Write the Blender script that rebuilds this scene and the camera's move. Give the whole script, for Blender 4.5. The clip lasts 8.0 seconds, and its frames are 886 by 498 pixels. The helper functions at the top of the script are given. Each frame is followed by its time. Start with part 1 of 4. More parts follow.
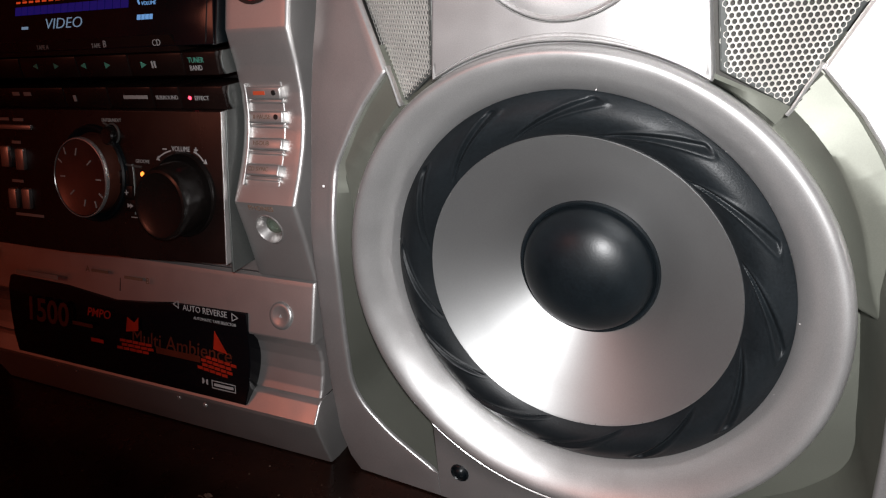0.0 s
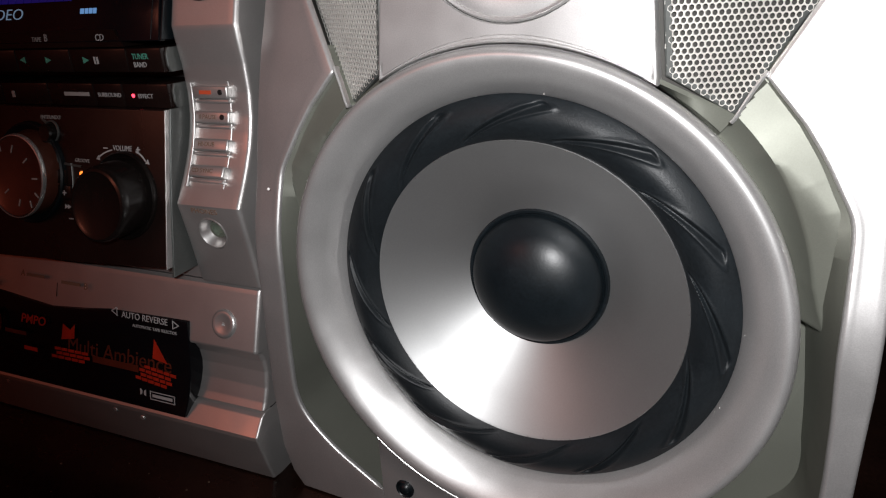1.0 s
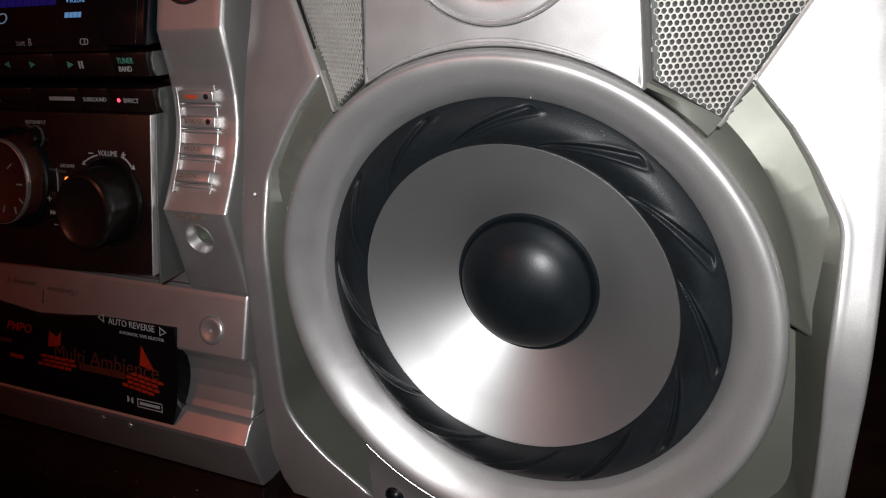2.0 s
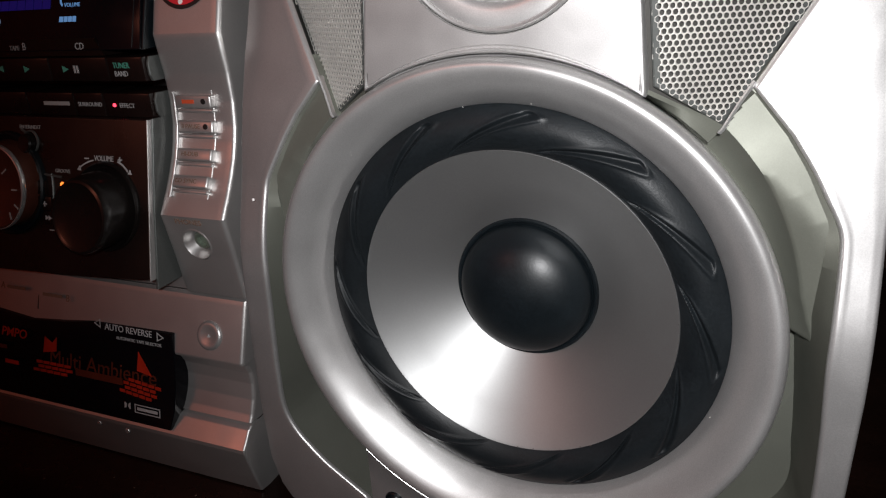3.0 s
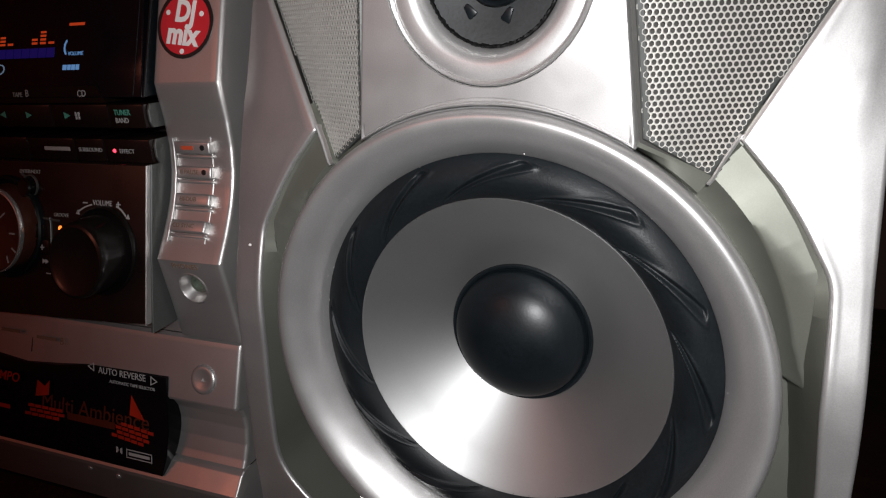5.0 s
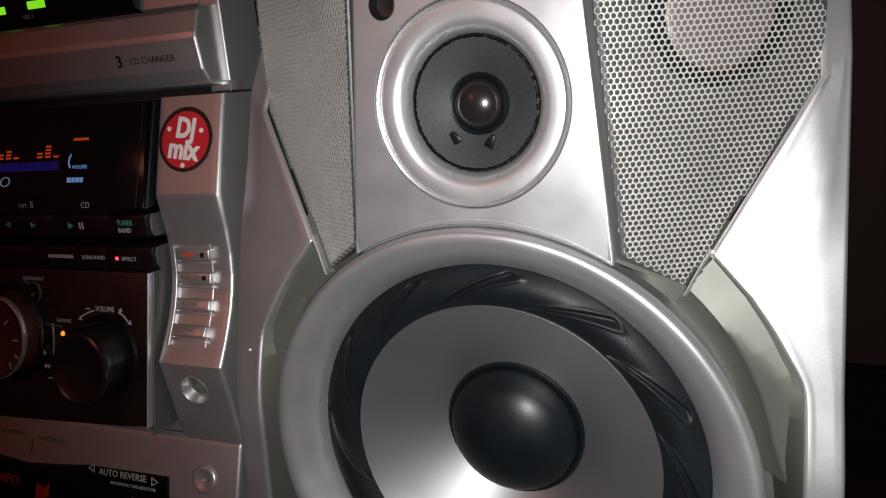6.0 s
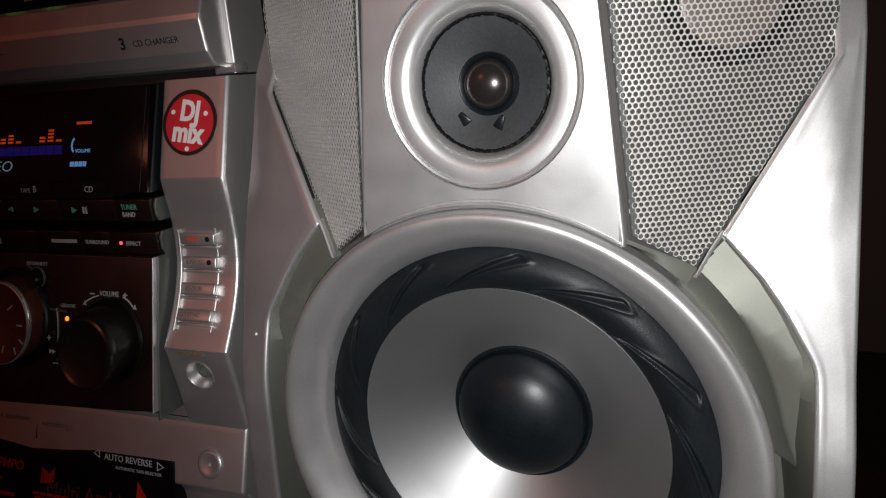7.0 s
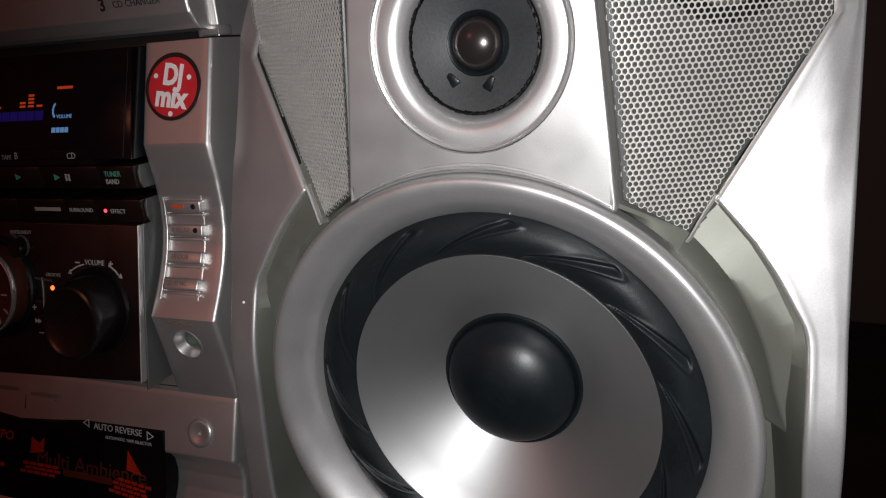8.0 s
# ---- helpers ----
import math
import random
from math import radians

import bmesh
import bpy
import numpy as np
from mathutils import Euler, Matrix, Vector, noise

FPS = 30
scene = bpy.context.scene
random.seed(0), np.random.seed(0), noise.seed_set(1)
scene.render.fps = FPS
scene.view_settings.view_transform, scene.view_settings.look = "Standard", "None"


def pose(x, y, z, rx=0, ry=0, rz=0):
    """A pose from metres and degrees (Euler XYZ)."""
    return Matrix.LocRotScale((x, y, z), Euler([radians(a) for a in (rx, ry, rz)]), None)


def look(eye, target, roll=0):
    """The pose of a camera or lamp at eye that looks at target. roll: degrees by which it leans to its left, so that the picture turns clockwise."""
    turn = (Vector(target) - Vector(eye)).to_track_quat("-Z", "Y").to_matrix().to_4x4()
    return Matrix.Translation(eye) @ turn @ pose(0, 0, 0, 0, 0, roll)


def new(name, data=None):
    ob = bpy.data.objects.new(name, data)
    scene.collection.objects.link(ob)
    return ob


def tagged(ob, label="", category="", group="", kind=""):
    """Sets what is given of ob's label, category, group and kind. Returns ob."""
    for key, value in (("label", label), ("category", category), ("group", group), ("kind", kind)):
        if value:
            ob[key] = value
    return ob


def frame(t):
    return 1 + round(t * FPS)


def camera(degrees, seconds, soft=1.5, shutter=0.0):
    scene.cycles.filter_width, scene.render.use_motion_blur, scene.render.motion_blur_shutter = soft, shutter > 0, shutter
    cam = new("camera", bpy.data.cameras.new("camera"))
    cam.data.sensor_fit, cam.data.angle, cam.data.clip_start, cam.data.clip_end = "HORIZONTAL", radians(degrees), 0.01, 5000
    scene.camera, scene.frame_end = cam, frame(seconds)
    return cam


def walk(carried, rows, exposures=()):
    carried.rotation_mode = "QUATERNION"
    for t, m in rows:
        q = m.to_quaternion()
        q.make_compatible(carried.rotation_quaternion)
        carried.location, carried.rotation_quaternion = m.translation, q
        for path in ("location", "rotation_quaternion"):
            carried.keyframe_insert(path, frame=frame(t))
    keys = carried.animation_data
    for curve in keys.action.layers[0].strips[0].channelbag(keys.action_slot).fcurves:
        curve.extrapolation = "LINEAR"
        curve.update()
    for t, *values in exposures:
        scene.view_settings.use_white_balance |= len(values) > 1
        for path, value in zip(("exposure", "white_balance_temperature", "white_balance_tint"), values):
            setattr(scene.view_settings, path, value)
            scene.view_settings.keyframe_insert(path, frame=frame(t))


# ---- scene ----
# Height of the woofer's axis above the table top; all parts are modelled
# round that axis: x to the right, y into the cabinets, z up from it.
AX = 0.1205
cam = camera(67.46, 8.0, soft=1.2)
# seconds, place from the woofer's axis, pitch, roll, yaw
ROWS = [
    (0.0, 0.0765, -0.2162, 0.1235, -22.99, -5.10, 30.35),
    (0.5, 0.0794, -0.2096, 0.1143, -22.55, -2.70, 26.92),
    (1.0, 0.0819, -0.2082, 0.1155, -21.51, -2.85, 27.35),
    (2.5, 0.0835, -0.2034, 0.1153, -21.29, -3.03, 26.59),
    (3.0, 0.0804, -0.2049, 0.1183, -21.52, -2.96, 26.21),
    (3.5, 0.0800, -0.2045, 0.1148, -21.88, -2.58, 25.90),
    (4.0, 0.0803, -0.2030, 0.1135, -21.84, -2.70, 25.91),
    (4.5, 0.0797, -0.2025, 0.1163, -21.28, -2.76, 26.04),
    (5.0, 0.0813, -0.2054, 0.1228, -18.45, -2.71, 25.68),
    (5.2, 0.0852, -0.2070, 0.1352, -14.81, -3.45, 24.69),
    (6.3, 0.0824, -0.2126, 0.1482, -14.30, -4.40, 24.60),
    (6.5, 0.0804, -0.2140, 0.1477, -14.64, -4.50, 24.85),
    (7.0, 0.0804, -0.2112, 0.1448, -15.14, -4.28, 24.46),
    (7.5, 0.0794, -0.2117, 0.1426, -15.89, -4.43, 24.76),
    (8.0, 0.0812, -0.2072, 0.1406, -17.42, -4.30, 24.26),
]
walk(cam, [(t, pose(x, y, z + AX, 90 + pitch, 0, yaw) @ pose(0, 0, 0, 0, 0, roll)) for t, x, y, z, pitch, roll, yaw in ROWS],
     [(0.0, 0.6), (0.5, 0.48), (1.2, 0.25), (2.3, 0.08), (5.0, 0.0), (6.3, -0.2), (8.0, -0.2)])

# ---- world and light ----
world = bpy.data.worlds.new("room_dark")
scene.world = world
world.use_nodes = True
world.node_tree.nodes["Background"].inputs[0].default_value = (0.35, 0.16, 0.12, 1)
world.node_tree.nodes["Background"].inputs[1].default_value = 0.004


def point_lamp(name, place, watts, radius, colour):
    data = bpy.data.lights.new(name, "POINT")
    data.energy, data.shadow_soft_size, data.color = watts, radius, colour
    lamp = new(name, data)
    lamp.location = place
    return lamp


# the torch of the filming phone, just behind its lens, and the room's reddish bulb
beam = bpy.data.lights.new("phone_torch", "SPOT")
beam.energy, beam.shadow_soft_size, beam.color = 6.0, 0.006, (0.985, 0.985, 1.0)
beam.spot_size, beam.spot_blend = radians(105), 1.0
torch = new("phone_torch", beam)
torch.matrix_world = look((0.096, -0.236, AX + 0.146), (0.054, 0.0, AX + 0.082))
point_lamp("room_bulb", (-1.12, -2.00, AX + 1.10), 8.0, 0.20, (1.0, 0.29, 0.18))


# ---- materials ----
def material(name, colour, rough=0.5, metal=0.0, grain=0.0, grain_scale=900.0, stain=0.0, stain_scale=14.0,
             bump=0.0, bump_scale=900.0, coat=0.0, emit=0.0, rough_var=0.0, spec=0.5):
    m = bpy.data.materials.new(name)
    m.use_nodes = True
    t = m.node_tree
    b = t.nodes["Principled BSDF"]
    b.inputs["Base Color"].default_value = (*colour, 1)
    b.inputs["Roughness"].default_value = rough
    b.inputs["Metallic"].default_value = metal
    b.inputs["Coat Weight"].default_value = coat
    b.inputs["Specular IOR Level"].default_value = spec
    if emit:
        b.inputs["Base Color"].default_value = (colour[0] * 0.08, colour[1] * 0.08, colour[2] * 0.08, 1)
        b.inputs["Emission Color"].default_value = (*colour, 1)
        b.inputs["Emission Strength"].default_value = emit
    co = t.nodes.new("ShaderNodeNewGeometry").outputs["Position"]

    def noise_tex(scale, detail=3.0):
        n = t.nodes.new("ShaderNodeTexNoise")
        n.inputs["Scale"].default_value, n.inputs["Detail"].default_value = scale, detail
        t.links.new(co, n.inputs["Vector"])
        return n.outputs[0]

    def remap(value, low, high):
        r = t.nodes.new("ShaderNodeMapRange")
        r.inputs[1].default_value, r.inputs[2].default_value = 0.25, 0.75
        r.inputs[3].default_value, r.inputs[4].default_value = low, high
        t.links.new(value, r.inputs[0])
        return r.outputs[0]

    if grain or stain:
        mul = t.nodes.new("ShaderNodeMath")
        mul.operation = "MULTIPLY"
        t.links.new(remap(noise_tex(grain_scale), 1 - grain, 1 + grain), mul.inputs[0])
        t.links.new(remap(noise_tex(stain_scale, 5.0), 1 - stain, 1 + stain * 0.4), mul.inputs[1])
        mix = t.nodes.new("ShaderNodeVectorMath")
        mix.operation = "SCALE"
        mix.inputs[0].default_value = colour
        t.links.new(mul.outputs[0], mix.inputs["Scale"])
        t.links.new(mix.outputs[0], b.inputs["Base Color"])
    if rough_var:
        t.links.new(remap(noise_tex(60.0, 5.0), rough - rough_var, rough + rough_var), b.inputs["Roughness"])
    if bump:
        bp = t.nodes.new("ShaderNodeBump")
        bp.inputs["Strength"].default_value, bp.inputs["Distance"].default_value = bump, 0.0006
        t.links.new(noise_tex(bump_scale), bp.inputs["Height"])
        t.links.new(bp.outputs[0], b.inputs["Normal"])
    return m


SILVER = material("silver_paint", (0.56, 0.552, 0.545), 0.40, 0.80, grain=0.11, grain_scale=2600, stain=0.08, stain_scale=18, bump=0.02, bump_scale=2200, rough_var=0.05)
SILVER_FINE = material("silver_plastic", (0.50, 0.485, 0.475), 0.38, 0.78, grain=0.08, grain_scale=2600, stain=0.12, stain_scale=16, bump=0.06, bump_scale=2200, rough_var=0.05)
RECESS = material("grey_green_plastic", (0.145, 0.150, 0.126), 0.52, 0.5, grain=0.06, grain_scale=2200, stain=0.12, bump=0.02, bump_scale=2000, rough_var=0.05)
GREY_PLASTIC = material("dark_grey_plastic", (0.10, 0.105, 0.10), 0.40, 0.4, grain=0.1, stain=0.2, rough_var=0.05)
RUBBER = material("black_rubber", (0.007, 0.009, 0.0105), 0.44, 0.0, grain=0.25, stain=0.35, stain_scale=40, bump=0.12, bump_scale=1600, rough_var=0.06, spec=0.20)
CAP = material("black_dust_cap", (0.004, 0.0062, 0.0078), 0.38, 0.0, grain=0.3, stain=0.3, stain_scale=60, bump=0.05, bump_scale=1100, rough_var=0.05, spec=0.30)
BLACK = material("black_plastic", (0.012, 0.011, 0.011), 0.35, 0.0, grain=0.2, stain=0.3, bump=0.05, rough_var=0.08)
PANEL = material("dark_brown_plastic", (0.010, 0.0055, 0.0048), 0.30, 0.0, grain=0.2, stain=0.4, stain_scale=30, bump=0.03, rough_var=0.08, spec=0.28)
GLASS = material("black_window", (0.003, 0.003, 0.004), 0.10, 0.0, rough_var=0.04, spec=0.22)
WOOD = material("dark_table", (0.010, 0.0040, 0.0026), 0.30, 0.0, grain=0.3, grain_scale=500, stain=0.7, stain_scale=26, bump=0.1, bump_scale=300, rough_var=0.12, spec=0.28)
# back wall and floor: colour darkened so the lit background stays near black
WALL = material("darkened_backdrop", (0.030, 0.011, 0.008), 0.85, 0.0, grain=0.05, stain=0.15, stain_scale=3, bump=0.1, bump_scale=120)
# unseen walls and ceiling, reddened to throw a pink reflection onto the silver
BOUNCE = material("reddish_bounce_paint", (0.42, 0.17, 0.12), 0.85, 0.0, grain=0.05, stain=0.12, stain_scale=2)
DARK = material("dark_cavity", (0.010, 0.009, 0.009), 0.6, 0.0, grain=0.2, stain=0.2)

GRILLE = material("grille_metal", (0.84, 0.81, 0.765), 0.37, 0.66, grain=0.08, stain=0.10, stain_scale=25, rough_var=0.06)
BACKING = material("grey_baffle", (0.042, 0.040, 0.036), 0.5, 0.2, grain=0.08, stain=0.15)
GASKET = material("black_foam", (0.004, 0.004, 0.004), 0.5, 0.0, grain=0.4, bump=0.4, bump_scale=700, spec=0.15)
PAPER = material("black_paper_cone", (0.020, 0.022, 0.023), 0.55, 0.0, grain=0.2, stain=0.35, stain_scale=60, bump=0.1, spec=0.4)
DOME = material("dark_metal_dome", (0.055, 0.047, 0.046), 0.22, 0.8, stain=0.1)
PALE = material("pale_dome", (0.11, 0.088, 0.08), 0.4, 0.2, stain=0.1)
CHROME = material("bright_edge", (0.75, 0.74, 0.72), 0.25, 0.8, stain=0.1)
KNOB = material("dark_knob", (0.007, 0.0055, 0.005), 0.24, 0.0, grain=0.2, stain=0.3, rough_var=0.06, spec=0.4)
JOG = material("brown_jog_face", (0.11, 0.034, 0.022), 0.34, 0.25, grain=0.1, stain=0.35, stain_scale=50, rough_var=0.06)
WHITE = material("white_print", (0.36, 0.36, 0.36), 0.6)
GREY = material("grey_print", (0.30, 0.29, 0.28), 0.6)
GREEN = material("green_print", (0.07, 0.30, 0.22), 0.6)
ORANGE = material("orange_print", (0.45, 0.06, 0.02), 0.6)
BROWN = material("brown_print", (0.16, 0.09, 0.06), 0.6)
STICKER = material("red_sticker", (0.55, 0.020, 0.030), 0.4, 0.0, stain=0.15, stain_scale=60)
STICKER_WHITE = material("white_sticker", (0.80, 0.76, 0.74), 0.45)
RED_TEXT = material("red_foil", (0.46, 0.024, 0.008), 0.45, 0.2, stain=0.3, stain_scale=120)
DIM_TEXT = material("dim_brown_foil", (0.11, 0.020, 0.009), 0.45, 0.2, stain=0.3, stain_scale=120)
LIT_RED = material("lit_red", (1.0, 0.05, 0.09), 0.5, emit=3.0)
LIT_ORANGE = material("lit_orange", (1.0, 0.22, 0.03), 0.5, emit=2.0)
SEG_RED = material("display_red", (1.0, 0.09, 0.02), 0.5, emit=0.32)
SEG_BLUE = material("display_blue", (0.010, 0.010, 0.26), 0.5, emit=0.20)
SEG_PALE = material("display_pale", (0.20, 0.45, 0.90), 0.5, emit=0.40)
SEG_DIM = material("display_dim", (0.22, 0.32, 0.46), 0.5, emit=0.38)
LIT_GREEN = material("lit_green", (0.30, 1.0, 0.02), 0.5, emit=0.8)
CRUMB = material("pale_crumb", (0.13, 0.085, 0.06), 0.9, stain=0.3, stain_scale=300)


def brushed(name, colour, rough, amount):
    """Spun metal: the grain runs round the axis."""
    m = material(name, colour, rough, 0.97, grain=0.03, grain_scale=1500, stain=0.05, stain_scale=30)
    t = m.node_tree
    b = t.nodes["Principled BSDF"]
    b.inputs["Anisotropic"].default_value = amount
    b.inputs["Anisotropic Rotation"].default_value = 0.25
    tan = t.nodes.new("ShaderNodeTangent")
    tan.direction_type, tan.axis = "RADIAL", "Y"
    t.links.new(tan.outputs[0], b.inputs["Tangent"])
    return m


CONE = brushed("spun_aluminium", (0.39, 0.392, 0.39), 0.50, 0.32)


# ---- mesh tools ----
def smooth(bm, angle=35):
    for f in bm.faces:
        f.smooth = True
    for e in bm.edges:
        if len(e.link_faces) == 2 and e.calc_face_angle(0) > radians(angle):
            e.smooth = False


def thing(name, base, label, category, group="", kind=""):
    ob = new(name)
    ob.location = base
    ob.empty_display_size = 0.02
    return tagged(ob, label, category, group, kind)


def part(name, bm, mat, parent, label="", angle=35, turn=None):
    """One mesh object under a thing or a part; bm is in the axis's coordinates."""
    bmesh.ops.recalc_face_normals(bm, faces=bm.faces)
    smooth(bm, angle)
    me = bpy.data.meshes.new(name)
    bm.to_mesh(me)
    bm.free()
    me.materials.append(mat)
    ob = new(name, me)
    top, at = parent, Vector((0, 0, 0))
    while top is not None:
        at = at + top.location
        top = top.parent
    ob.parent = parent
    c = sum((v.co for v in me.vertices), Vector()) / max(1, len(me.vertices))
    me.transform(Matrix.Translation(-c))
    ob.location = c + Vector((0, 0, AX)) - at
    if label:
        ob["label"] = label
    return ob


def alone(name, bm, mat, label="", category="", kind="", angle=35):
    ob = part(name, bm, mat, None, "", angle)
    return tagged(ob, label, category, "", kind)


def grid_mesh(rows, close_u=False, close_v=False):
    """Skin rows of points of equal length."""
    bm = bmesh.new()
    vs = [[bm.verts.new(p) for p in row] for row in rows]
    n, k = len(vs), len(vs[0])
    for i in range(n if close_v else n - 1):
        for j in range(k if close_u else k - 1):
            a, b, c, d = vs[i][j], vs[i][(j + 1) % k], vs[(i + 1) % n][(j + 1) % k], vs[(i + 1) % n][j]
            bm.faces.new((a, b, c, d))
    return bm


def lathe(profile, cx=0.0, cz=0.0, seg=128, a0=0.0, a1=360.0):
    """Turn (radius, y) points round an axis along y through (cx, cz)."""
    full = a1 - a0 >= 359.9
    n = seg if full else seg + 1
    rows = []
    for r, y in profile:
        row = []
        for i in range(n):
            a = radians(a0 + (a1 - a0) * i / seg)
            row.append((cx + r * math.sin(a), y, cz + r * math.cos(a)))
        rows.append(row)
    bm = grid_mesh(rows, close_u=full)
    bmesh.ops.remove_doubles(bm, verts=bm.verts, dist=1e-6)
    return bm


def box(x0, x1, y0, y1, z0, z1, bevel=0.0, seg=2):
    bm = bmesh.new()
    bmesh.ops.create_cube(bm, size=1)
    for v in bm.verts:
        v.co = Vector((x0 + (v.co.x + 0.5) * (x1 - x0), y0 + (v.co.y + 0.5) * (y1 - y0), z0 + (v.co.z + 0.5) * (z1 - z0)))
    if bevel:
        bmesh.ops.bevel(bm, geom=bm.edges[:], offset=bevel, segments=seg, profile=0.5, affect="EDGES")
    return bm


def prism(outline, y0, y1, bevel=0.0, lean=None):
    """An (x, z) outline pushed from y0 (front) to y1; lean(x, z) adds to y."""
    bm = bmesh.new()
    f = bm.faces.new([bm.verts.new((x, y0, z)) for x, z in outline])
    r = bmesh.ops.extrude_face_region(bm, geom=[f])
    for v in r["geom"]:
        if isinstance(v, bmesh.types.BMVert):
            v.co.y = y1
    if bevel:
        front = [e for e in bm.edges if all(abs(v.co.y - y0) < 1e-6 for v in e.verts)]
        bmesh.ops.bevel(bm, geom=front, offset=bevel, segments=3, profile=0.5, affect="EDGES")
    if lean:
        for v in bm.verts:
            v.co.y += lean(v.co.x, v.co.z)
    return bm


def at(points, q):
    """Linear interpolation in a list of (key, value)."""
    return float(np.interp(q, [p[0] for p in points], [p[1] for p in points]))


def loft(profile, x0, x1, back, e=0.0022, n=60, crown=None):
    """A front between x0 and x1 with rounded ends, whose section is a list of (z, y)."""
    zs = sorted({p[0] for p in profile} | {profile[0][0] + (profile[-1][0] - profile[0][0]) * i / n for i in range(n + 1)})
    pts = sorted(profile)
    rows = []
    for z in zs:
        y = at(pts, z)
        bend = [(e * (1 - math.cos(radians(q))), e * (1 - math.sin(radians(q)))) for q in (0, 18, 36, 54, 72, 90)]
        row = [(x0, back)] + [(x0 + u, y + w) for u, w in bend]
        row += [(x0 + e + (x1 - x0 - 2 * e) * k / 12, y - (crown(k / 12) if crown else 0)) for k in range(1, 12)]
        row += [(x1 - u, y + w) for u, w in reversed(bend)] + [(x1, back)]
        rows.append([(x, yy, z) for x, yy in row])
    return grid_mesh(rows)


def lettering(body, size, place, mat, parent, tilt=0.0, slant=0.0, wide=1.0, align="CENTER", name="lettering", depth=0.00008, bold=0.0, roll=0.0):
    """Raised print that faces the viewer's side (-y); tilt leans its top back."""
    cu = bpy.data.curves.new("print", "FONT")
    cu.body, cu.size, cu.align_x, cu.align_y = body, size, align, "CENTER"
    cu.extrude, cu.shear, cu.resolution_u, cu.offset = depth, slant, 3, bold
    tmp = new("print", cu)
    bpy.context.view_layer.update()
    me = bpy.data.meshes.new_from_object(tmp.evaluated_get(bpy.context.evaluated_depsgraph_get()))
    bpy.data.objects.remove(tmp)
    bpy.data.curves.remove(cu)
    bm = bmesh.new()
    bm.from_mesh(me)
    bpy.data.meshes.remove(me)
    bm.transform(pose(*place, 90 - tilt, 0, 0) @ pose(0, 0, 0, 0, 0, roll) @ Matrix.Diagonal((wide, 1, 1, 1)))
    return part(name, bm, mat, parent)


def flat(outline, place, mat, parent, name, tilt=0.0, depth=0.0002, label=""):
    """A thin printed or inlaid shape: outline in (x, z) round place."""
    bm = prism(outline, -depth, depth)
    bm.transform(pose(*place, -tilt, 0, 0))
    return part(name, bm, mat, parent, label)


def rect(w, h):
    return [(-w / 2, -h / 2), (w / 2, -h / 2), (w / 2, h / 2), (-w / 2, h / 2)]


def disc(r, n=48, rz=None):
    return [(r * math.cos(2 * math.pi * i / n), (rz or r) * math.sin(2 * math.pi * i / n)) for i in range(n)]



def cut(ob, cutter):
    """Take the solid bmesh cutter (in the axis's coordinates) out of a part."""
    bmesh.ops.recalc_face_normals(cutter, faces=cutter.faces)
    me = bpy.data.meshes.new("cutter")
    cutter.to_mesh(me)
    cutter.free()
    tool = new("cutter", me)
    tool.location.z = AX
    mod = ob.modifiers.new("cut", "BOOLEAN")
    mod.operation, mod.object, mod.solver = "DIFFERENCE", tool, "EXACT"
    bpy.context.view_layer.update()
    made = bpy.data.meshes.new_from_object(ob.evaluated_get(bpy.context.evaluated_depsgraph_get()))
    ob.modifiers.remove(mod)
    old = ob.data
    ob.data = made
    bpy.data.objects.remove(tool)
    bpy.data.meshes.remove(old)
    return ob


def rod(x, z, r, y0, y1, seg=48):
    return prism([(x + r * math.cos(2 * math.pi * i / seg), z + r * math.sin(2 * math.pi * i / seg)) for i in range(seg)], y0, y1)

# ---- room ----
alone("table", box(-1.1, 0.8, -0.62, 0.42, -AX - 0.03, -AX, 0.003), WOOD, "dark glossy stained wooden table top", "table", "structure")
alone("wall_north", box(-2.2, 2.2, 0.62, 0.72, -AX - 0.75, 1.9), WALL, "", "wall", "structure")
# added out of view, to close the room and reflect the bulb's red
alone("wall_south", box(-2.2, 2.2, -2.6, -2.5, -AX - 0.75, 1.9), BOUNCE, "", "wall", "structure")
alone("wall_west", box(-2.3, -2.2, -2.5, 0.62, -AX - 0.75, 1.9), BOUNCE, "", "wall", "structure")
alone("wall_east", box(2.2, 2.3, -2.5, 0.62, -AX - 0.75, 1.9), BOUNCE, "", "wall", "structure")
alone("ceiling", box(-2.3, 2.3, -2.6, 0.72, 1.9, 2.0), BOUNCE, "", "ceiling", "structure")
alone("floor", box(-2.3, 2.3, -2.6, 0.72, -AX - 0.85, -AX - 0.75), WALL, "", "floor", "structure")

# ---- loudspeaker ----
speaker = thing("loudspeaker", (0, 0.1, 0), "silver three-way hi-fi loudspeaker with a large woofer, on the dark table", "loudspeaker")
TOP, BOTTOM = 0.27, -0.1195
TX, TW = 0.0010, 0.1388  # the tweeter's axis from the woofer's
# the opening's edge in the cheeks, then the grille's outer edge: (z, x)
INNER = [(BOTTOM, 0.0645), (-0.1056, 0.0645), (-0.1046, 0.0672), (-0.0900, 0.0905), (-0.0776, 0.1035), (-0.0690, 0.1085), (-0.0600, 0.1101), (-0.0390, 0.1098), (-0.0185, 0.1088),
         (0.0040, 0.1070), (0.0175, 0.1066), (0.0350, 0.1061), (0.0440, 0.1056), (0.0470, 0.1048), (0.0535, 0.1010), (0.0625, 0.0961), (0.0730, 0.0889), (0.0865, 0.0771), (0.1401, 0.1070), (TOP, 0.1045)]
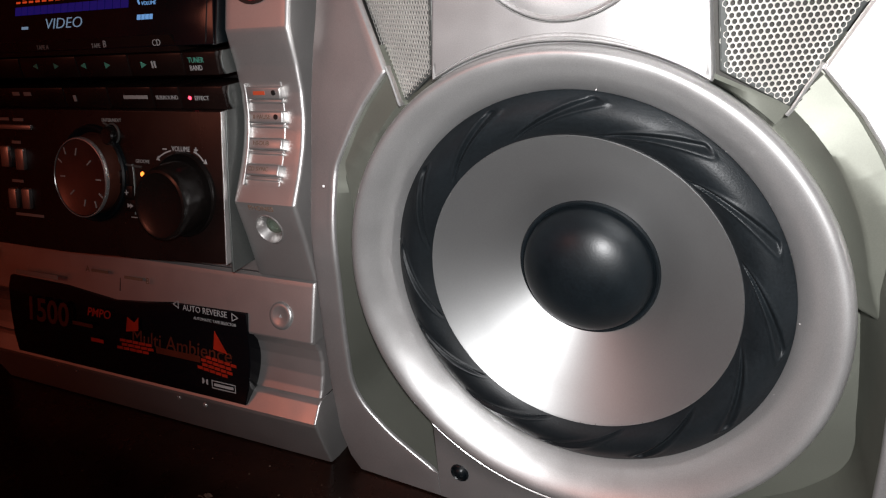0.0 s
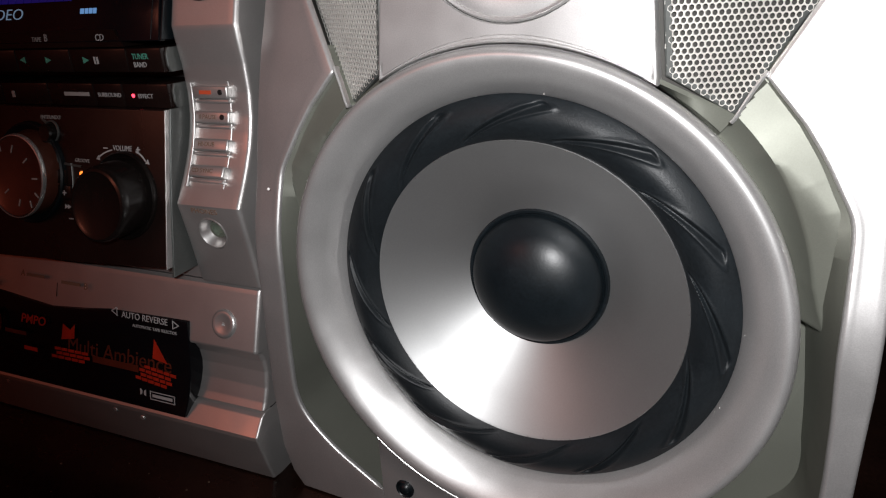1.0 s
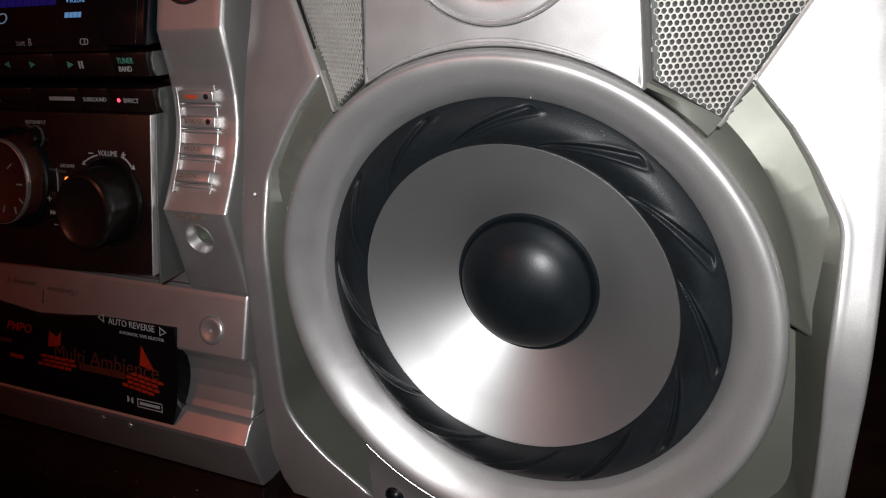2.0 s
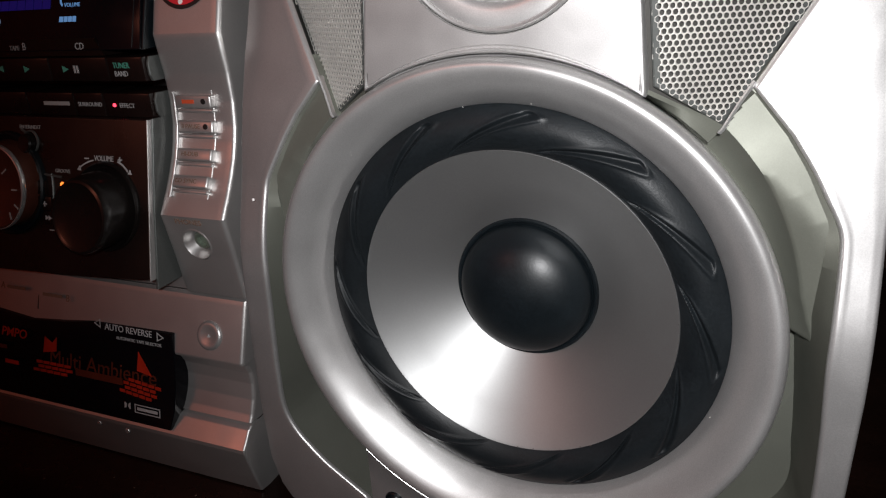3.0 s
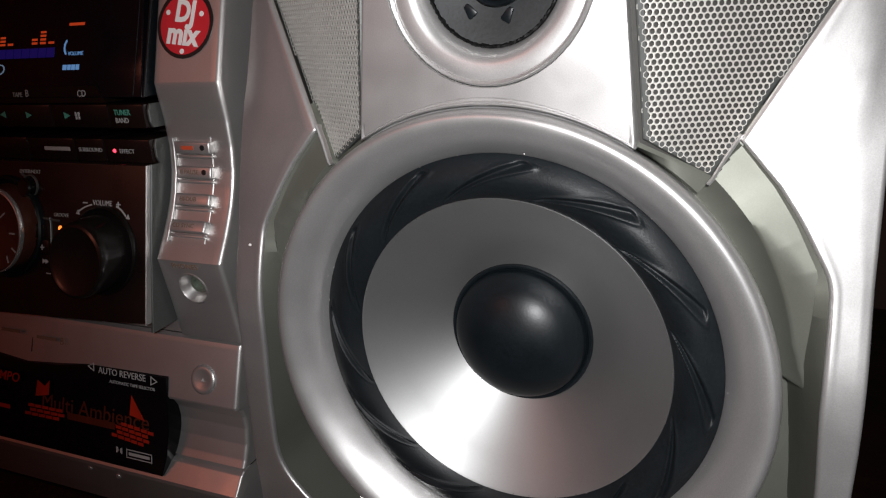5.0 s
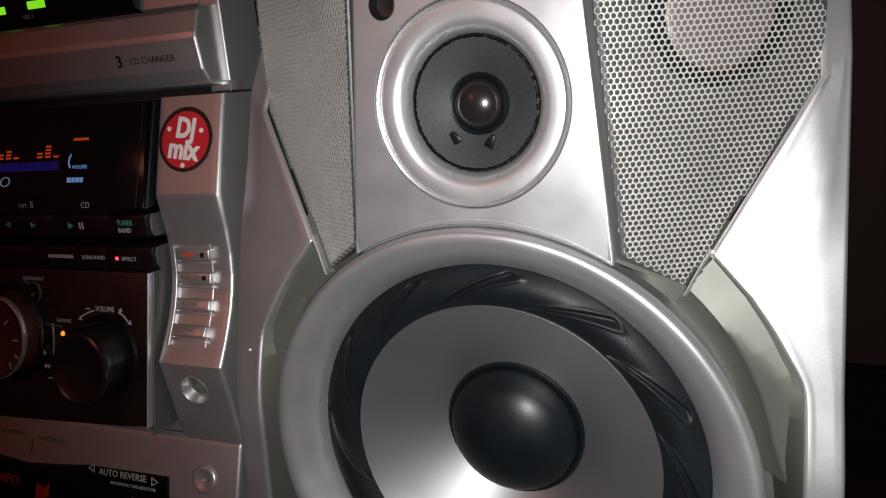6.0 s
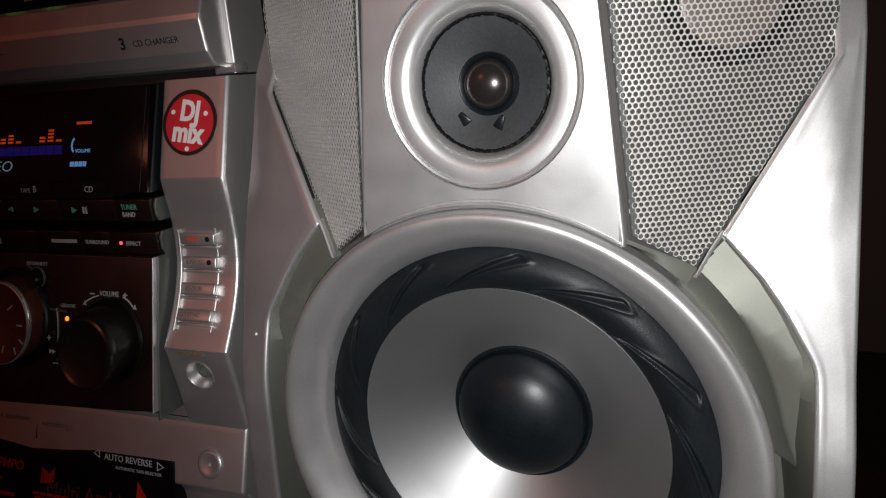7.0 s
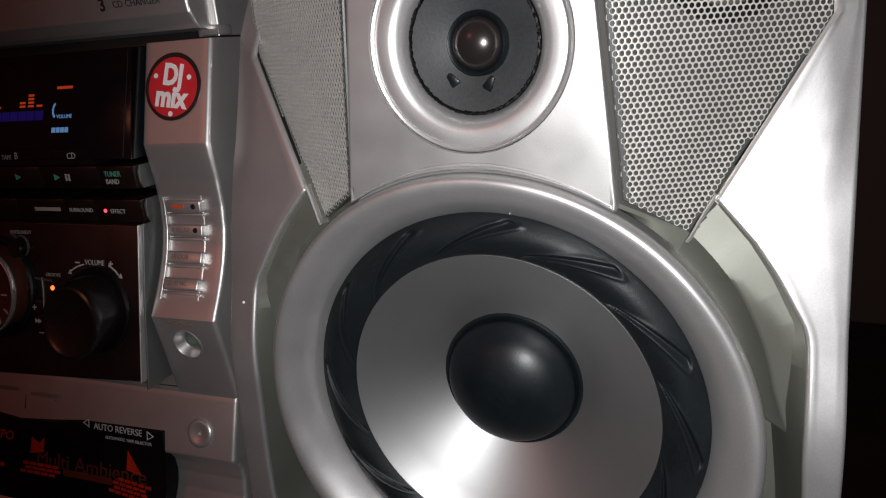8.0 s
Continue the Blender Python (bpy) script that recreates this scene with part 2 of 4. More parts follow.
# the outer edges: the cheek beside the receiver bulges more
OUTER = {1: [(BOTTOM, 0.1120), (-0.100, 0.1186), (-0.046, 0.1192), (-0.007, 0.1190), (0.020, 0.1182), (0.045, 0.1172), (0.095, 0.1163), (0.133, 0.1158), (TOP, 0.114)],
         -1: [(BOTTOM, 0.1140), (-0.112, 0.1192), (-0.097, 0.1234), (-0.067, 0.1242), (-0.036, 0.1234), (0.005, 0.1212), (0.037, 0.1218), (0.060, 0.1221), (0.095, 0.1214), (0.117, 0.1196), (0.144, 0.1180), (TOP, 0.116)]}


def cheek_y(x, z):
    up = max(0.0, min(1.0, (z + 0.015) / 0.06))
    up = up * up * (3 - 2 * up)
    fold = 0.35 * max(0.0, z - 0.1405 - (abs(x) - 0.107) * 0.7)
    # faint crease that runs down from the grille's corner
    fold += 0.16 * max(0.0, min(1.0, (z - 0.075) / 0.03)) * max(0.0, abs(x) - 0.1045 - max(0.0, 0.1405 - z) * 0.15)
    return fold + 0.0005 * (1 - up) + up * (-0.0062 + 0.155 * (abs(x) - 0.0693) + 0.242 * (z - 0.012))


def inner_x(z):
    if -0.0980 < z < 0.0690:
        return sum(at(INNER, z + k * 0.0012) for k in range(-3, 4)) / 7
    return at(INNER, z)


def cheek(side):
    rows, walls, undercut = [], [], []
    zs = sorted({BOTTOM + i * (TOP - BOTTOM) / 200 for i in range(201)} | {p[0] for p in INNER})
    for z in zs:
        xi, xo = inner_x(z), at(OUTER[side], z)
        e, o = (0.0017, 0.0014) if z > -0.1052 else (0.0002, 0.0014)
        y0, y1 = cheek_y(xi, z), cheek_y(xo, z)
        bend = [(1 - math.cos(radians(q)), 1 - math.sin(radians(q))) for q in (0, 18, 36, 54, 72, 90)]
        row = [(xi, y0 + e + 0.0004)] + [(xi + e * u, y0 + e * w) for u, w in bend]
        for k in range(1, 8):
            x = xi + e + (xo - o - xi - e) * k / 8
            row.append((x, cheek_y(x, z)))
        row += [(xo - o * u, y1 + o * w) for u, w in reversed(bend)] + [(xo, 0.24)]
        rows.append([(side * x, y, z) for x, y in row])
        # wall of the opening, leaning in towards the recess
        if z > 0.0862:
            # undercut beside the grille
            steps = [(-0.0020, y0 + 0.0045), (-0.0045, y0 + 0.0110), (-0.0045, y0 + 0.0150)]
        else:
            deep = 1.0 - max(0.0, min(1.0, z / 0.018))
            lean = at([(0.0, 0.0050), (0.020, 0.0044), (0.047, 0.0034), (0.062, 0.0019), (0.0865, 0.0010)], z)
            y2, y3 = max(ledge_y(xi, z) + 0.0006, y0 + 0.003), 0.0360
            low = at([(-0.1046, 0.0010), (-0.075, 0.0030), (-0.050, 0.0060), (0.0, 0.0078)], z)
            steps = [(lean + deep * (low * 0.52 - lean), y2 + deep * (0.0180 - y2)), (lean + deep * (low - lean), 0.0350), (lean + deep * (low - lean), y3)]
        r = math.hypot(xi, z)
        ux, uz = (-xi / r, -z / r) if -0.1046 < z < 0.0862 else (-1.0, 0.0)
        line = [(xi + 0.0001, y0 + e + 0.0002, z)] + [(xi + w * ux, y, z + w * uz) for w, y in steps]
        (undercut if z > 0.0862 else walls).append([(side * x, y, q) for x, y, q in line])
    part("cheek", grid_mesh(rows), SILVER, speaker, angle=50)
    part("grille_slot", grid_mesh(undercut), BACKING, speaker, "dark slot beside the grille", angle=40)
    part("opening_wall", grid_mesh(walls), RECESS, speaker, "grey-green wall of the opening", angle=40)


def ledge_y(x, z):
    """Depth of the ledge in the upper corners of the opening."""
    return 0.0112 - 0.06 * (z - 0.045) - 0.28 * (math.hypot(x, z) - 0.106)


def blend(z):
    """Where the ledge ends and falls away to the deep floor."""
    up = max(0.0, min(1.0, (z + 0.0020) / 0.0080))
    return up * up * (3 - 2 * up)


for s in (-1, 1):
    cheek(s)
part("cabinet", box(-0.111, 0.111, 0.075, 0.239, BOTTOM, TOP - 0.002, 0.003), BLACK, speaker, "black cabinet body")


# recess round the woofer: a trough beside the ring, ledges in the upper corners, a deep floor below
def recess():
    rows = []
    for i in range(1081):
        a = radians(i / 3)
        row = []
        lip = at([(0, 0.1030), (56, 0.1030), (72, 0.1012), (78, 0.1008), (83, 0.1020), (88, 0.1045), (100, 0.1045)], min(i, 1080 - i) / 3)
        for r, k in ((0.0925, 3), (0.0940, 3), (lip - 0.0006, 2), (lip, 1), (lip + 0.0010, 1), (0.1065, 1), (0.1100, 1), (0.1150, 1), (0.1210, 1), (0.1280, 1)):
            x, z = r * math.sin(a), r * math.cos(a)
            x, z = max(-0.1170, min(0.1170, x)), max(-0.1190, min(0.0960, z))
            y = 0.0345 + blend(z) * (ledge_y(x, z) - 0.0345)
            y = max(y, cheek_y(x, z) + 0.003 if abs(x) > 0.06 else 0.0)
            if k > 1:
                y = min(0.0350, y + (0.0006 if k == 2 else 0.0095))
            if z > 0.060:
                d = ((abs(x) - 0.0684) * 0.0638 - (z - 0.0766) * 0.0361) / 0.0733
                fade = min(1.0, (z - 0.060) / 0.006) * max(0.0, min(1.0, (0.0030 - d) / 0.0025))
                y += fade * max(0.0, 0.548 * (abs(x) - 0.0484) + 0.0140 - y)
            row.append((x, y, z))
        rows.append(row)
    bm = grid_mesh(rows)
    bmesh.ops.remove_doubles(bm, verts=bm.verts, dist=1e-6)
    return bm


part("recess", recess(), RECESS, speaker, "grey-green recessed surround", angle=45)


def ray_out(a, cut, edge):
    """Distance from the tweeter's axis to the centre panel's border along angle a."""
    dx, dz = math.sin(a), math.cos(a)
    lo, hi = 0.0, 0.25
    for _ in range(40):
        m = 0.5 * (lo + hi)
        x, z = TX + m * dx, TW + m * dz
        ok = z < TOP and abs(x) < edge(z) and (x * x + z * z > cut * cut)
        lo, hi = (m, hi) if ok else (lo, m)
    return lo


def centre_panel():
    def edge(z):
        return 0.0486 - (z - 0.087) * 0.105
    cut = 0.0979
    zc = math.sqrt(cut ** 2 - 0.0486 ** 2)
    angles = [2 * math.pi * i / 144 for i in range(144)]
    for x, z in ((0.0486, zc), (-0.0486, zc), (edge(TOP), TOP), (-edge(TOP), TOP)):
        angles.append(math.atan2(x - TX, z - TW) % (2 * math.pi))
    angles.sort()
    rings = []
    reach = [ray_out(a, cut, edge) for a in angles]
    for k in range(13):
        ring = []
        for a, d in zip(angles, reach):
            bx, bz = TX + d * math.sin(a), TW + d * math.cos(a)
            arc = 1.0 if abs(math.hypot(bx, bz) - cut) < 0.0004 else 0.0
            if k == 0:
                r, y = 0.0350, 0.0012
            elif k == 1:
                r, y = 0.0353, 0.0
            elif k <= 5:
                r, y = 0.0353 + (d - 0.0028 - 0.0353) * (k - 1) / 4, 0.0
            elif k == 6:
                r, y = d - 0.0023, 0.0007 * arc
            elif k == 7:
                r, y = d - 0.0017, 0.0007 * arc
            elif k == 8:
                r, y = d - 0.0013, -0.0002 * arc
            elif k == 9:
                r, y = d - 0.0008, -0.0002 * arc
            elif k == 10:
                r, y = d - 0.0002, 0.0003
            elif k == 11:
                r, y = d, 0.0009
            else:
                r, y = d, 0.030
            ring.append((TX + r * math.sin(a), y, TW + r * math.cos(a)))
        rings.append(ring)
    return grid_mesh(rings, close_u=True)


cut(part("centre_panel", centre_panel(), SILVER, speaker, angle=40), rod(-0.0277, 0.1735, 0.0048, -0.002, 0.006))
# screw hole beside the tweeter
part("screw_hole", lathe([(0.0050, -0.0003), (0.0046, -0.0004), (0.0042, 0.0012), (0.0036, 0.0030), (0.0016, 0.0034), (0.0, 0.0034)], -0.0277, 0.1735, 32), BLACK, speaker, "black plugged screw hole")

# tweeter
tweeter = part("tweeter_bezel", lathe([(0.0349, 0.0016), (0.0346, 0.0002), (0.0340, -0.0004), (0.0333, 0.0000), (0.0331, 0.0009), (0.0329, 0.00075), (0.0327, 0.0007), (0.0305, 0.0007), (0.0285, 0.0007), (0.0273, 0.0010),
                                      (0.0257, 0.0020), (0.0243, 0.0040), (0.0234, 0.0064), (0.0230, 0.0084)], TX, TW, 128), SILVER, speaker, "silver flared tweeter bezel")
fuzz = lathe([(0.0233, 0.0072), (0.0230, 0.0060), (0.0225, 0.0058), (0.0220, 0.0069)], TX, TW, 240)
for v in fuzz.verts:
    v.co += 0.0005 * noise.noise_vector(v.co * 1300)
part("gasket", fuzz, GASKET, tweeter, "ragged black gasket")
part("tweeter_cone", lathe([(0.0222, 0.0068), (0.0180, 0.0078), (0.0110, 0.0096), (0.0104, 0.0098)], TX, TW, 96), PAPER, tweeter, "matt black paper cone")
part("dome_collar", lathe([(0.0106, 0.0100), (0.0105, 0.0070), (0.0100, 0.0062), (0.0092, 0.0066), (0.0086, 0.0076)], TX + 0.0012, TW, 64), CAP, tweeter, "glossy black collar")
part("tweeter_dome", lathe([(0.0088 * math.sin(radians(a)), 0.0085 - 0.0062 * math.cos(radians(a))) for a in range(90, -1, -6)], TX + 0.0012, TW, 64), DOME, tweeter, "dark shiny metal dome")
for x, z, a in ((-0.0077, 0.1275, -38), (0.0056, 0.1258, 28)):
    tab = box(-0.0012, 0.0012, -0.0008, 0.0010, -0.0024, 0.0024, 0.0005)
    for v in tab.verts:
        v.co.x *= 1.5 if v.co.z < 0 else 0.8
        v.co += 0.0003 * noise.noise_vector(v.co * 900)
    tab.transform(pose(x, 0.0086, z, 0, a, 0))
    part("lead_wire", tab, CAP, tweeter, "black glued lead wire")


# ---- side grilles with real holes ----
def grille_y(x, z):
    return 0.548 * (abs(x) - 0.0484) + 0.0188 * (z - 0.087) + 0.0032


def inside(poly, x, z, margin):
    ok = True
    n = len(poly)
    for i in range(n):
        (ax, az), (bx, bz) = poly[i], poly[(i + 1) % n]
        dx, dz = bx - ax, bz - az
        if (dx * (z - az) - dz * (x - ax)) / math.hypot(dx, dz) < margin:
            return False
    return ok


# anticlockwise outlines of the grilles; the one beside the receiver reaches further under its cheek
EDGES = {1: [(0.0508, 0.0880), (0.0696, 0.0758), (0.1072, 0.1404), (0.1056, 0.262), (0.0340, 0.262)],
         -1: [(0.0508, 0.0880), (0.0714, 0.0745), (0.1102, 0.1404), (0.1082, 0.262), (0.0340, 0.262)]}


def grille(side):
    edge = EDGES[side]
    bm = bmesh.new()
    p = 0.00202
    rows_n = int(0.20 / (p * 0.866))
    for j in range(rows_n):
        z = 0.070 + j * p * 0.866
        for i in range(52):
            # the plate is pressed along its slope
            x = 0.028 + (i + 0.5 * (j % 2)) * p * 0.877
            if not inside(edge, x, z, 0.0001):
                continue
            # the plate's edge beside the centre panel is rolled back
            curl = 160.0 * max(0.0, 0.0530 - (z - 0.087) * 0.105 - x) ** 2
            loops = []
            for r, dy, hexa in ((0.0, 0.0, True), (0.00085, 0.00003, False), (0.00081, 0.00012, False), (0.00079, 0.00050, False), (0.00079, 0.00110, False)):
                loop = []
                for k in range(12):
                    a = math.pi * k / 6 + math.pi / 6
                    if hexa:
                        c = math.cos((a + math.pi / 6) % (math.pi / 3) - math.pi / 6)
                        rr = p / 2 / c
                    else:
                        rr = r
                    xx, zz = x + rr * math.cos(a) * 0.877, z + rr * math.sin(a)
                    loop.append(bm.verts.new((side * xx, grille_y(xx, zz) + dy + curl, zz)))
                loops.append(loop)
            for a, b in zip(loops, loops[1:]):
                for k in range(12):
                    bm.faces.new((a[k], a[(k + 1) % 12], b[(k + 1) % 12], b[k]))
    path = [(0.0694, 0.0734), (0.0704, 0.0746), (0.0740, 0.0819), (0.0776, 0.0882)]
    rows = [[(side * (x + u * 0.87), cheek_y(x, z) + w, z - u * 0.5) for u, w in ((-0.0004, 0.0030), (-0.0006, 0.0004), (-0.0001, -0.0002), (0.0006, 0.0004), (0.0006, 0.006))] for x, z in path]
    part("lip", grid_mesh(rows), SILVER, speaker, "thin silver lip beside the grille")
    g = part("grille", bm, GRILLE, speaker, "silver perforated metal grille", angle=25)
    # folded edge along the mesh
    n = len(edge)
    ring = []
    rim = bmesh.new()
    for ix, dy in ((-0.0010, 0.0030), (-0.0008, 0.0010), (-0.0002, 0.0002), (0.0013, 0.0001)):
        loop = []
        for k in range(n):
            (ax, az), (bx, bz), (fx, fz) = edge[k - 1], edge[k], edge[(k + 1) % n]
            n1 = Vector((-(bz - az), bx - ax)).normalized()
            n2 = Vector((-(fz - bz), fx - bx)).normalized()
            m = (n1 + n2).normalized()
            m /= max(0.4, m.dot(n1))
            x, z = bx + m.x * ix, bz + m.y * ix
            loop.append(rim.verts.new((side * x, grille_y(x, z) + dy, z)))
        ring.append(loop)
    for a, b in zip(ring, ring[1:]):
        for k in range(n):
            rim.faces.new((a[k], a[(k + 1) % n], b[(k + 1) % n], b[k]))
    part("folded_edge", rim, GREY_PLASTIC, g)
    back = prism([(0.0470, 0.0862), (0.0697, 0.0738), (0.1085, 0.1404), (0.1070, 0.262), (0.0290, 0.262)], 0.0, 0.002)
    for v in back.verts:
        v.co.y += grille_y(v.co.x, v.co.z) + 0.0036
        v.co.x *= side
    # sloping floor between the grille's foot and the ring
    sill = []
    for k in range(9):
        x, z = 0.0470 + (0.0700 - 0.0470) * k / 8, 0.0862 + (0.0736 - 0.0862) * k / 8
        r = math.hypot(x, z)
        ends = [(x * 0.995 + 0.0006, grille_y(x, z) + 0.0016, z + 0.0012), (x, grille_y(x, z) + 0.0008, z), (x * 0.0966 / r, 0.0075 + 0.25 * (grille_y(x, z)), z * 0.0966 / r), (x * 0.0955 / r, 0.020, z * 0.0955 / r)]
        sill.append([(side * a, b, c) for a, b, c in ends])
    part("sill", grid_mesh(sill), RECESS, speaker, "grey-green sill under the grille")
    part("baffle", back, BACKING, speaker, "grey baffle behind the grille")
    mid = lathe([(0.0232, 0.0004), (0.0230, -0.0014), (0.0182, -0.0014), (0.0178, 0.0004)], 0, 0, 64)
    dome = lathe([(0.0178 * math.sin(radians(a)), -0.0001 - 0.0014 * math.cos(radians(a))) for a in range(90, -1, -10)], 0, 0, 48)
    lay = Matrix.Translation((side * 0.0776, grille_y(0.0776, 0.1624) + 0.0036, 0.1624)) @ pose(0, 0, 0, 0, 0, side * 28.7)
    mid.transform(lay)
    dome.transform(lay)
    drv = part("midrange_ring", mid, GASKET, speaker, "black ring of a small driver behind the grille")
    part("midrange_dome", dome, PALE, drv, "pale dome behind the grille")


for s in (-1, 1):
    grille(s)

# ---- woofer ----
part("woofer_ring", lathe([(0.0925, 0.036), (0.0932, 0.0060), (0.0950, 0.0040), (0.0965, 0.0026), (0.0971, 0.0014), (0.0971, 0.0002), (0.0966, -0.0012), (0.0960, -0.0023), (0.0952, -0.0030), (0.0941, -0.0032), (0.0926, -0.0028), (0.0908, -0.0018),
                           (0.0888, -0.0002), (0.0868, 0.0018), (0.0848, 0.0043), (0.0828, 0.0073), (0.0812, 0.0100), (0.0803, 0.0116), (0.0800, 0.0128), (0.0800, 0.0180)], seg=224), SILVER, speaker, "broad rounded silver trim ring")


def surround():
    rows = []
    nr, na = 48, 1200
    for i in range(nr + 1):
        u = i / nr
        r = 0.0803 - u * (0.0803 - 0.0627)
        base = 0.0138 - 0.0052 * math.sin(math.pi * min(1.0, 0.06 + u * 0.94)) ** 0.85
        s = (u - 0.17) / 0.72
        row = []
        for j in range(na):
            deg = 360.0 * j / na
            y = base
            if -0.10 < s < 1.05:
                mid = -27.0 * max(0.0, s) ** 1.1
                wide = 2.7 * max(0.0, 1.0 - s) ** 0.6 * math.sqrt(max(0.0, min(1.0, (s + 0.09) * 5.0))) + 0.8
                fade = max(0.0, min(1.0, (1.04 - s) * 4.0)) * max(0.0, min(1.0, (s + 0.10) * 10))
                d = (deg - 6.8) % 30
                for dd in (d, d - 30):
                    k = (dd - mid) / wide
                    if abs(k) < 3:
                        y += fade * (0.0016 * math.exp(-(k * k) * 2.0) - 0.0006 * math.exp(-((k - 1.3) * 2.2) ** 2) - 0.0004 * math.exp(-((k + 1.3) * 2.2) ** 2))
            a = radians(deg)
            row.append((r * math.sin(a), y, r * math.cos(a)))
        rows.append(row)
    return grid_mesh(rows, close_u=True)


part("surround", surround(), RUBBER, speaker, "black rubber surround with swept ribs", angle=80)
part("cone", lathe([(0.0640, 0.0134), (0.0634, 0.0124), (0.0628, 0.0132), (0.0520, 0.0202), (0.0400, 0.0284), (0.0296, 0.0352)], seg=224), CONE, speaker, "spun silver metal cone")
part("dust_cap", lathe([(0.0306, 0.0358), (0.0304, 0.0336), (0.0299, 0.0328), (0.0290, 0.0330), (0.0283, 0.0340), (0.0279, 0.0334)] + [(0.0279 * math.sin(radians(a)), 0.0336 - 0.0165 * math.cos(radians(a))) for a in range(88, -1, -4)], 0, 0.0006, seg=128), CAP, speaker, "black domed dust cap")
# glue specks round the cone's edge and dust on the ring
rng = random.Random(4)


def specks(name, n, r0, r1, y0, y1, size, mat, label, a0=0, a1=360):
    bm = bmesh.new()
    for _ in range(n):
        a, q = radians(rng.uniform(a0, a1)), rng.random()
        r = r0 + (r1 - r0) * q
        d = bmesh.ops.create_icosphere(bm, subdivisions=1, radius=size * rng.uniform(0.5, 1.3))
        for v in d["verts"]:
            v.co = Vector((v.co.x, v.co.y * 0.5, v.co.z)) + Vector((r * math.sin(a), y0 + (y1 - y0) * q, r * math.cos(a)))
    return tagged(part(name, bm, mat, speaker, label), kind="stuff")


specks("glue_speck", 46, 0.0630, 0.0636, 0.0126, 0.0124, 0.00022, PALE, "pale glue specks round the cone")
specks("dust", 26, 0.0835, 0.0935, 0.0050, -0.0032, 0.00013, STICKER_WHITE, "white dust specks")
specks("dust", 30, 0.0800, 0.0812, 0.0125, 0.0098, 0.00016, STICKER_WHITE, "white dust specks")


# silver seats that close the gap between the ring and the centre panels
for a0, a1 in ((-29.4, 29.4), (141, 219)):
    part("ring_seat", lathe([(0.0925, 0.0064), (0.0960, 0.0054), (0.0992, 0.0044), (0.0994, 0.0060)], seg=48, a0=a0, a1=a1), SILVER, speaker, "narrow silver seat of the trim ring")


# lower centre panel with its screw
def lower_panel():
    pts = []
    r = 0.0979
    a0 = math.asin(0.0642 / r)
    for i in range(41):
        a = -a0 + 2 * a0 * i / 40
        pts.append((r * math.sin(a), -r * math.cos(a)))
    rows = []
    for x, z in pts:
        rows.append([(x, 0.030, z), (x, 0.0010, z), (x, 0.0002, z - 0.0003), (x, -0.0004, z - 0.0010), (x, 0.0002, z - 0.0022)] + [(x, 0.0004, z - 0.0022 + (BOTTOM - z + 0.0022) * k / 3) for k in (1, 2, 3)])
    return grid_mesh(rows)


part("lower_panel", lower_panel(), SILVER, speaker, angle=40)
part("screw_socket", lathe([(0.0048, 0.0006), (0.0046, -0.0004), (0.0041, -0.0008), (0.0037, -0.0002), (0.0034, 0.0000), (0.0028, -0.0010), (0.0018, -0.0018), (0.0, -0.0021)], -0.0520, -0.1005, 32), CAP, speaker, "black screw plug")

for x, y, z, m in ((-0.1100, 0.0028, 0.0385, STICKER_WHITE), (0.0840, 0.0190, 0.0925, BLACK)):
    sp = bmesh.new()
    bmesh.ops.create_icosphere(sp, subdivisions=2, radius=0.0007)
    sp.transform(pose(x, y, z))
    part("speck", sp, m, speaker)
# ---- receiver ----
receiver = thing("hifi_receiver", (-0.29, 0.15, 0), "silver and black mini hi-fi receiver with cassette decks and lit display", "hi-fi receiver")
RX0, RX1 = -0.455, -0.131
part("chassis", box(RX0 + 0.004, RX1 - 0.003, 0.045, 0.30, -0.119, 0.225, 0.002), BLACK, receiver, "dark metal chassis")
# silver pillars beside the control panel: (z, y)
PILLAR = [(-0.0150, 0.0100), (-0.0134, 0.0097), (0.0064, 0.0069), (0.0268, 0.0034), (0.0320, 0.0066), (0.0374, 0.0100), (0.0440, 0.0137), (0.0511, 0.0172), (0.0580, 0.0198), (0.0653, 0.0218),
          (0.0760, 0.0230), (0.0880, 0.0226), (0.0980, 0.0212), (0.1050, 0.0206), (0.1250, 0.0270), (0.1490, 0.0348)]
PX0 = -0.1690
for x0, x1 in ((PX0, RX1 + 0.0015), (RX0, RX0 + 0.038)):
    pl = part("pillar", loft(PILLAR, x0, x1, 0.06), SILVER_FINE, receiver, angle=30)
    if x0 == PX0:
        well = lathe([(0.0, -0.010), (0.0079, -0.010), (0.0079, 0.001), (0.0056, 0.0058), (0.0, 0.0058)], 0, 0, 48)
        well.transform(pose(-0.1505, at(PILLAR, 0.0122), 0.0122, 9.5, 0, 0))
        cut(pl, well)
# cassette door front and base
DOOR = [(-0.0790, 0.0040), (-0.0785, -0.0008), (-0.0750, 0.0012), (-0.0680, 0.0040), (-0.0600, 0.0056), (-0.0530, 0.0052), (-0.0480, 0.0028), (-0.0468, 0.0006), (-0.0455, 0.0004),
        (-0.0300, 0.0058), (-0.0190, 0.0097), (-0.0170, 0.0106), (-0.0160, 0.0130)]
part("cassette_front", loft(DOOR, RX0, RX1, 0.06), SILVER_FINE, receiver, "silver cassette deck front", angle=30)
BASE = [(-0.1205, 0.0040), (-0.1195, -0.0016), (-0.1100, -0.0044), (-0.0912, -0.0092), (-0.0892, -0.0092), (-0.0812, -0.0030), (-0.0800, -0.0012), (-0.0795, 0.0040)]
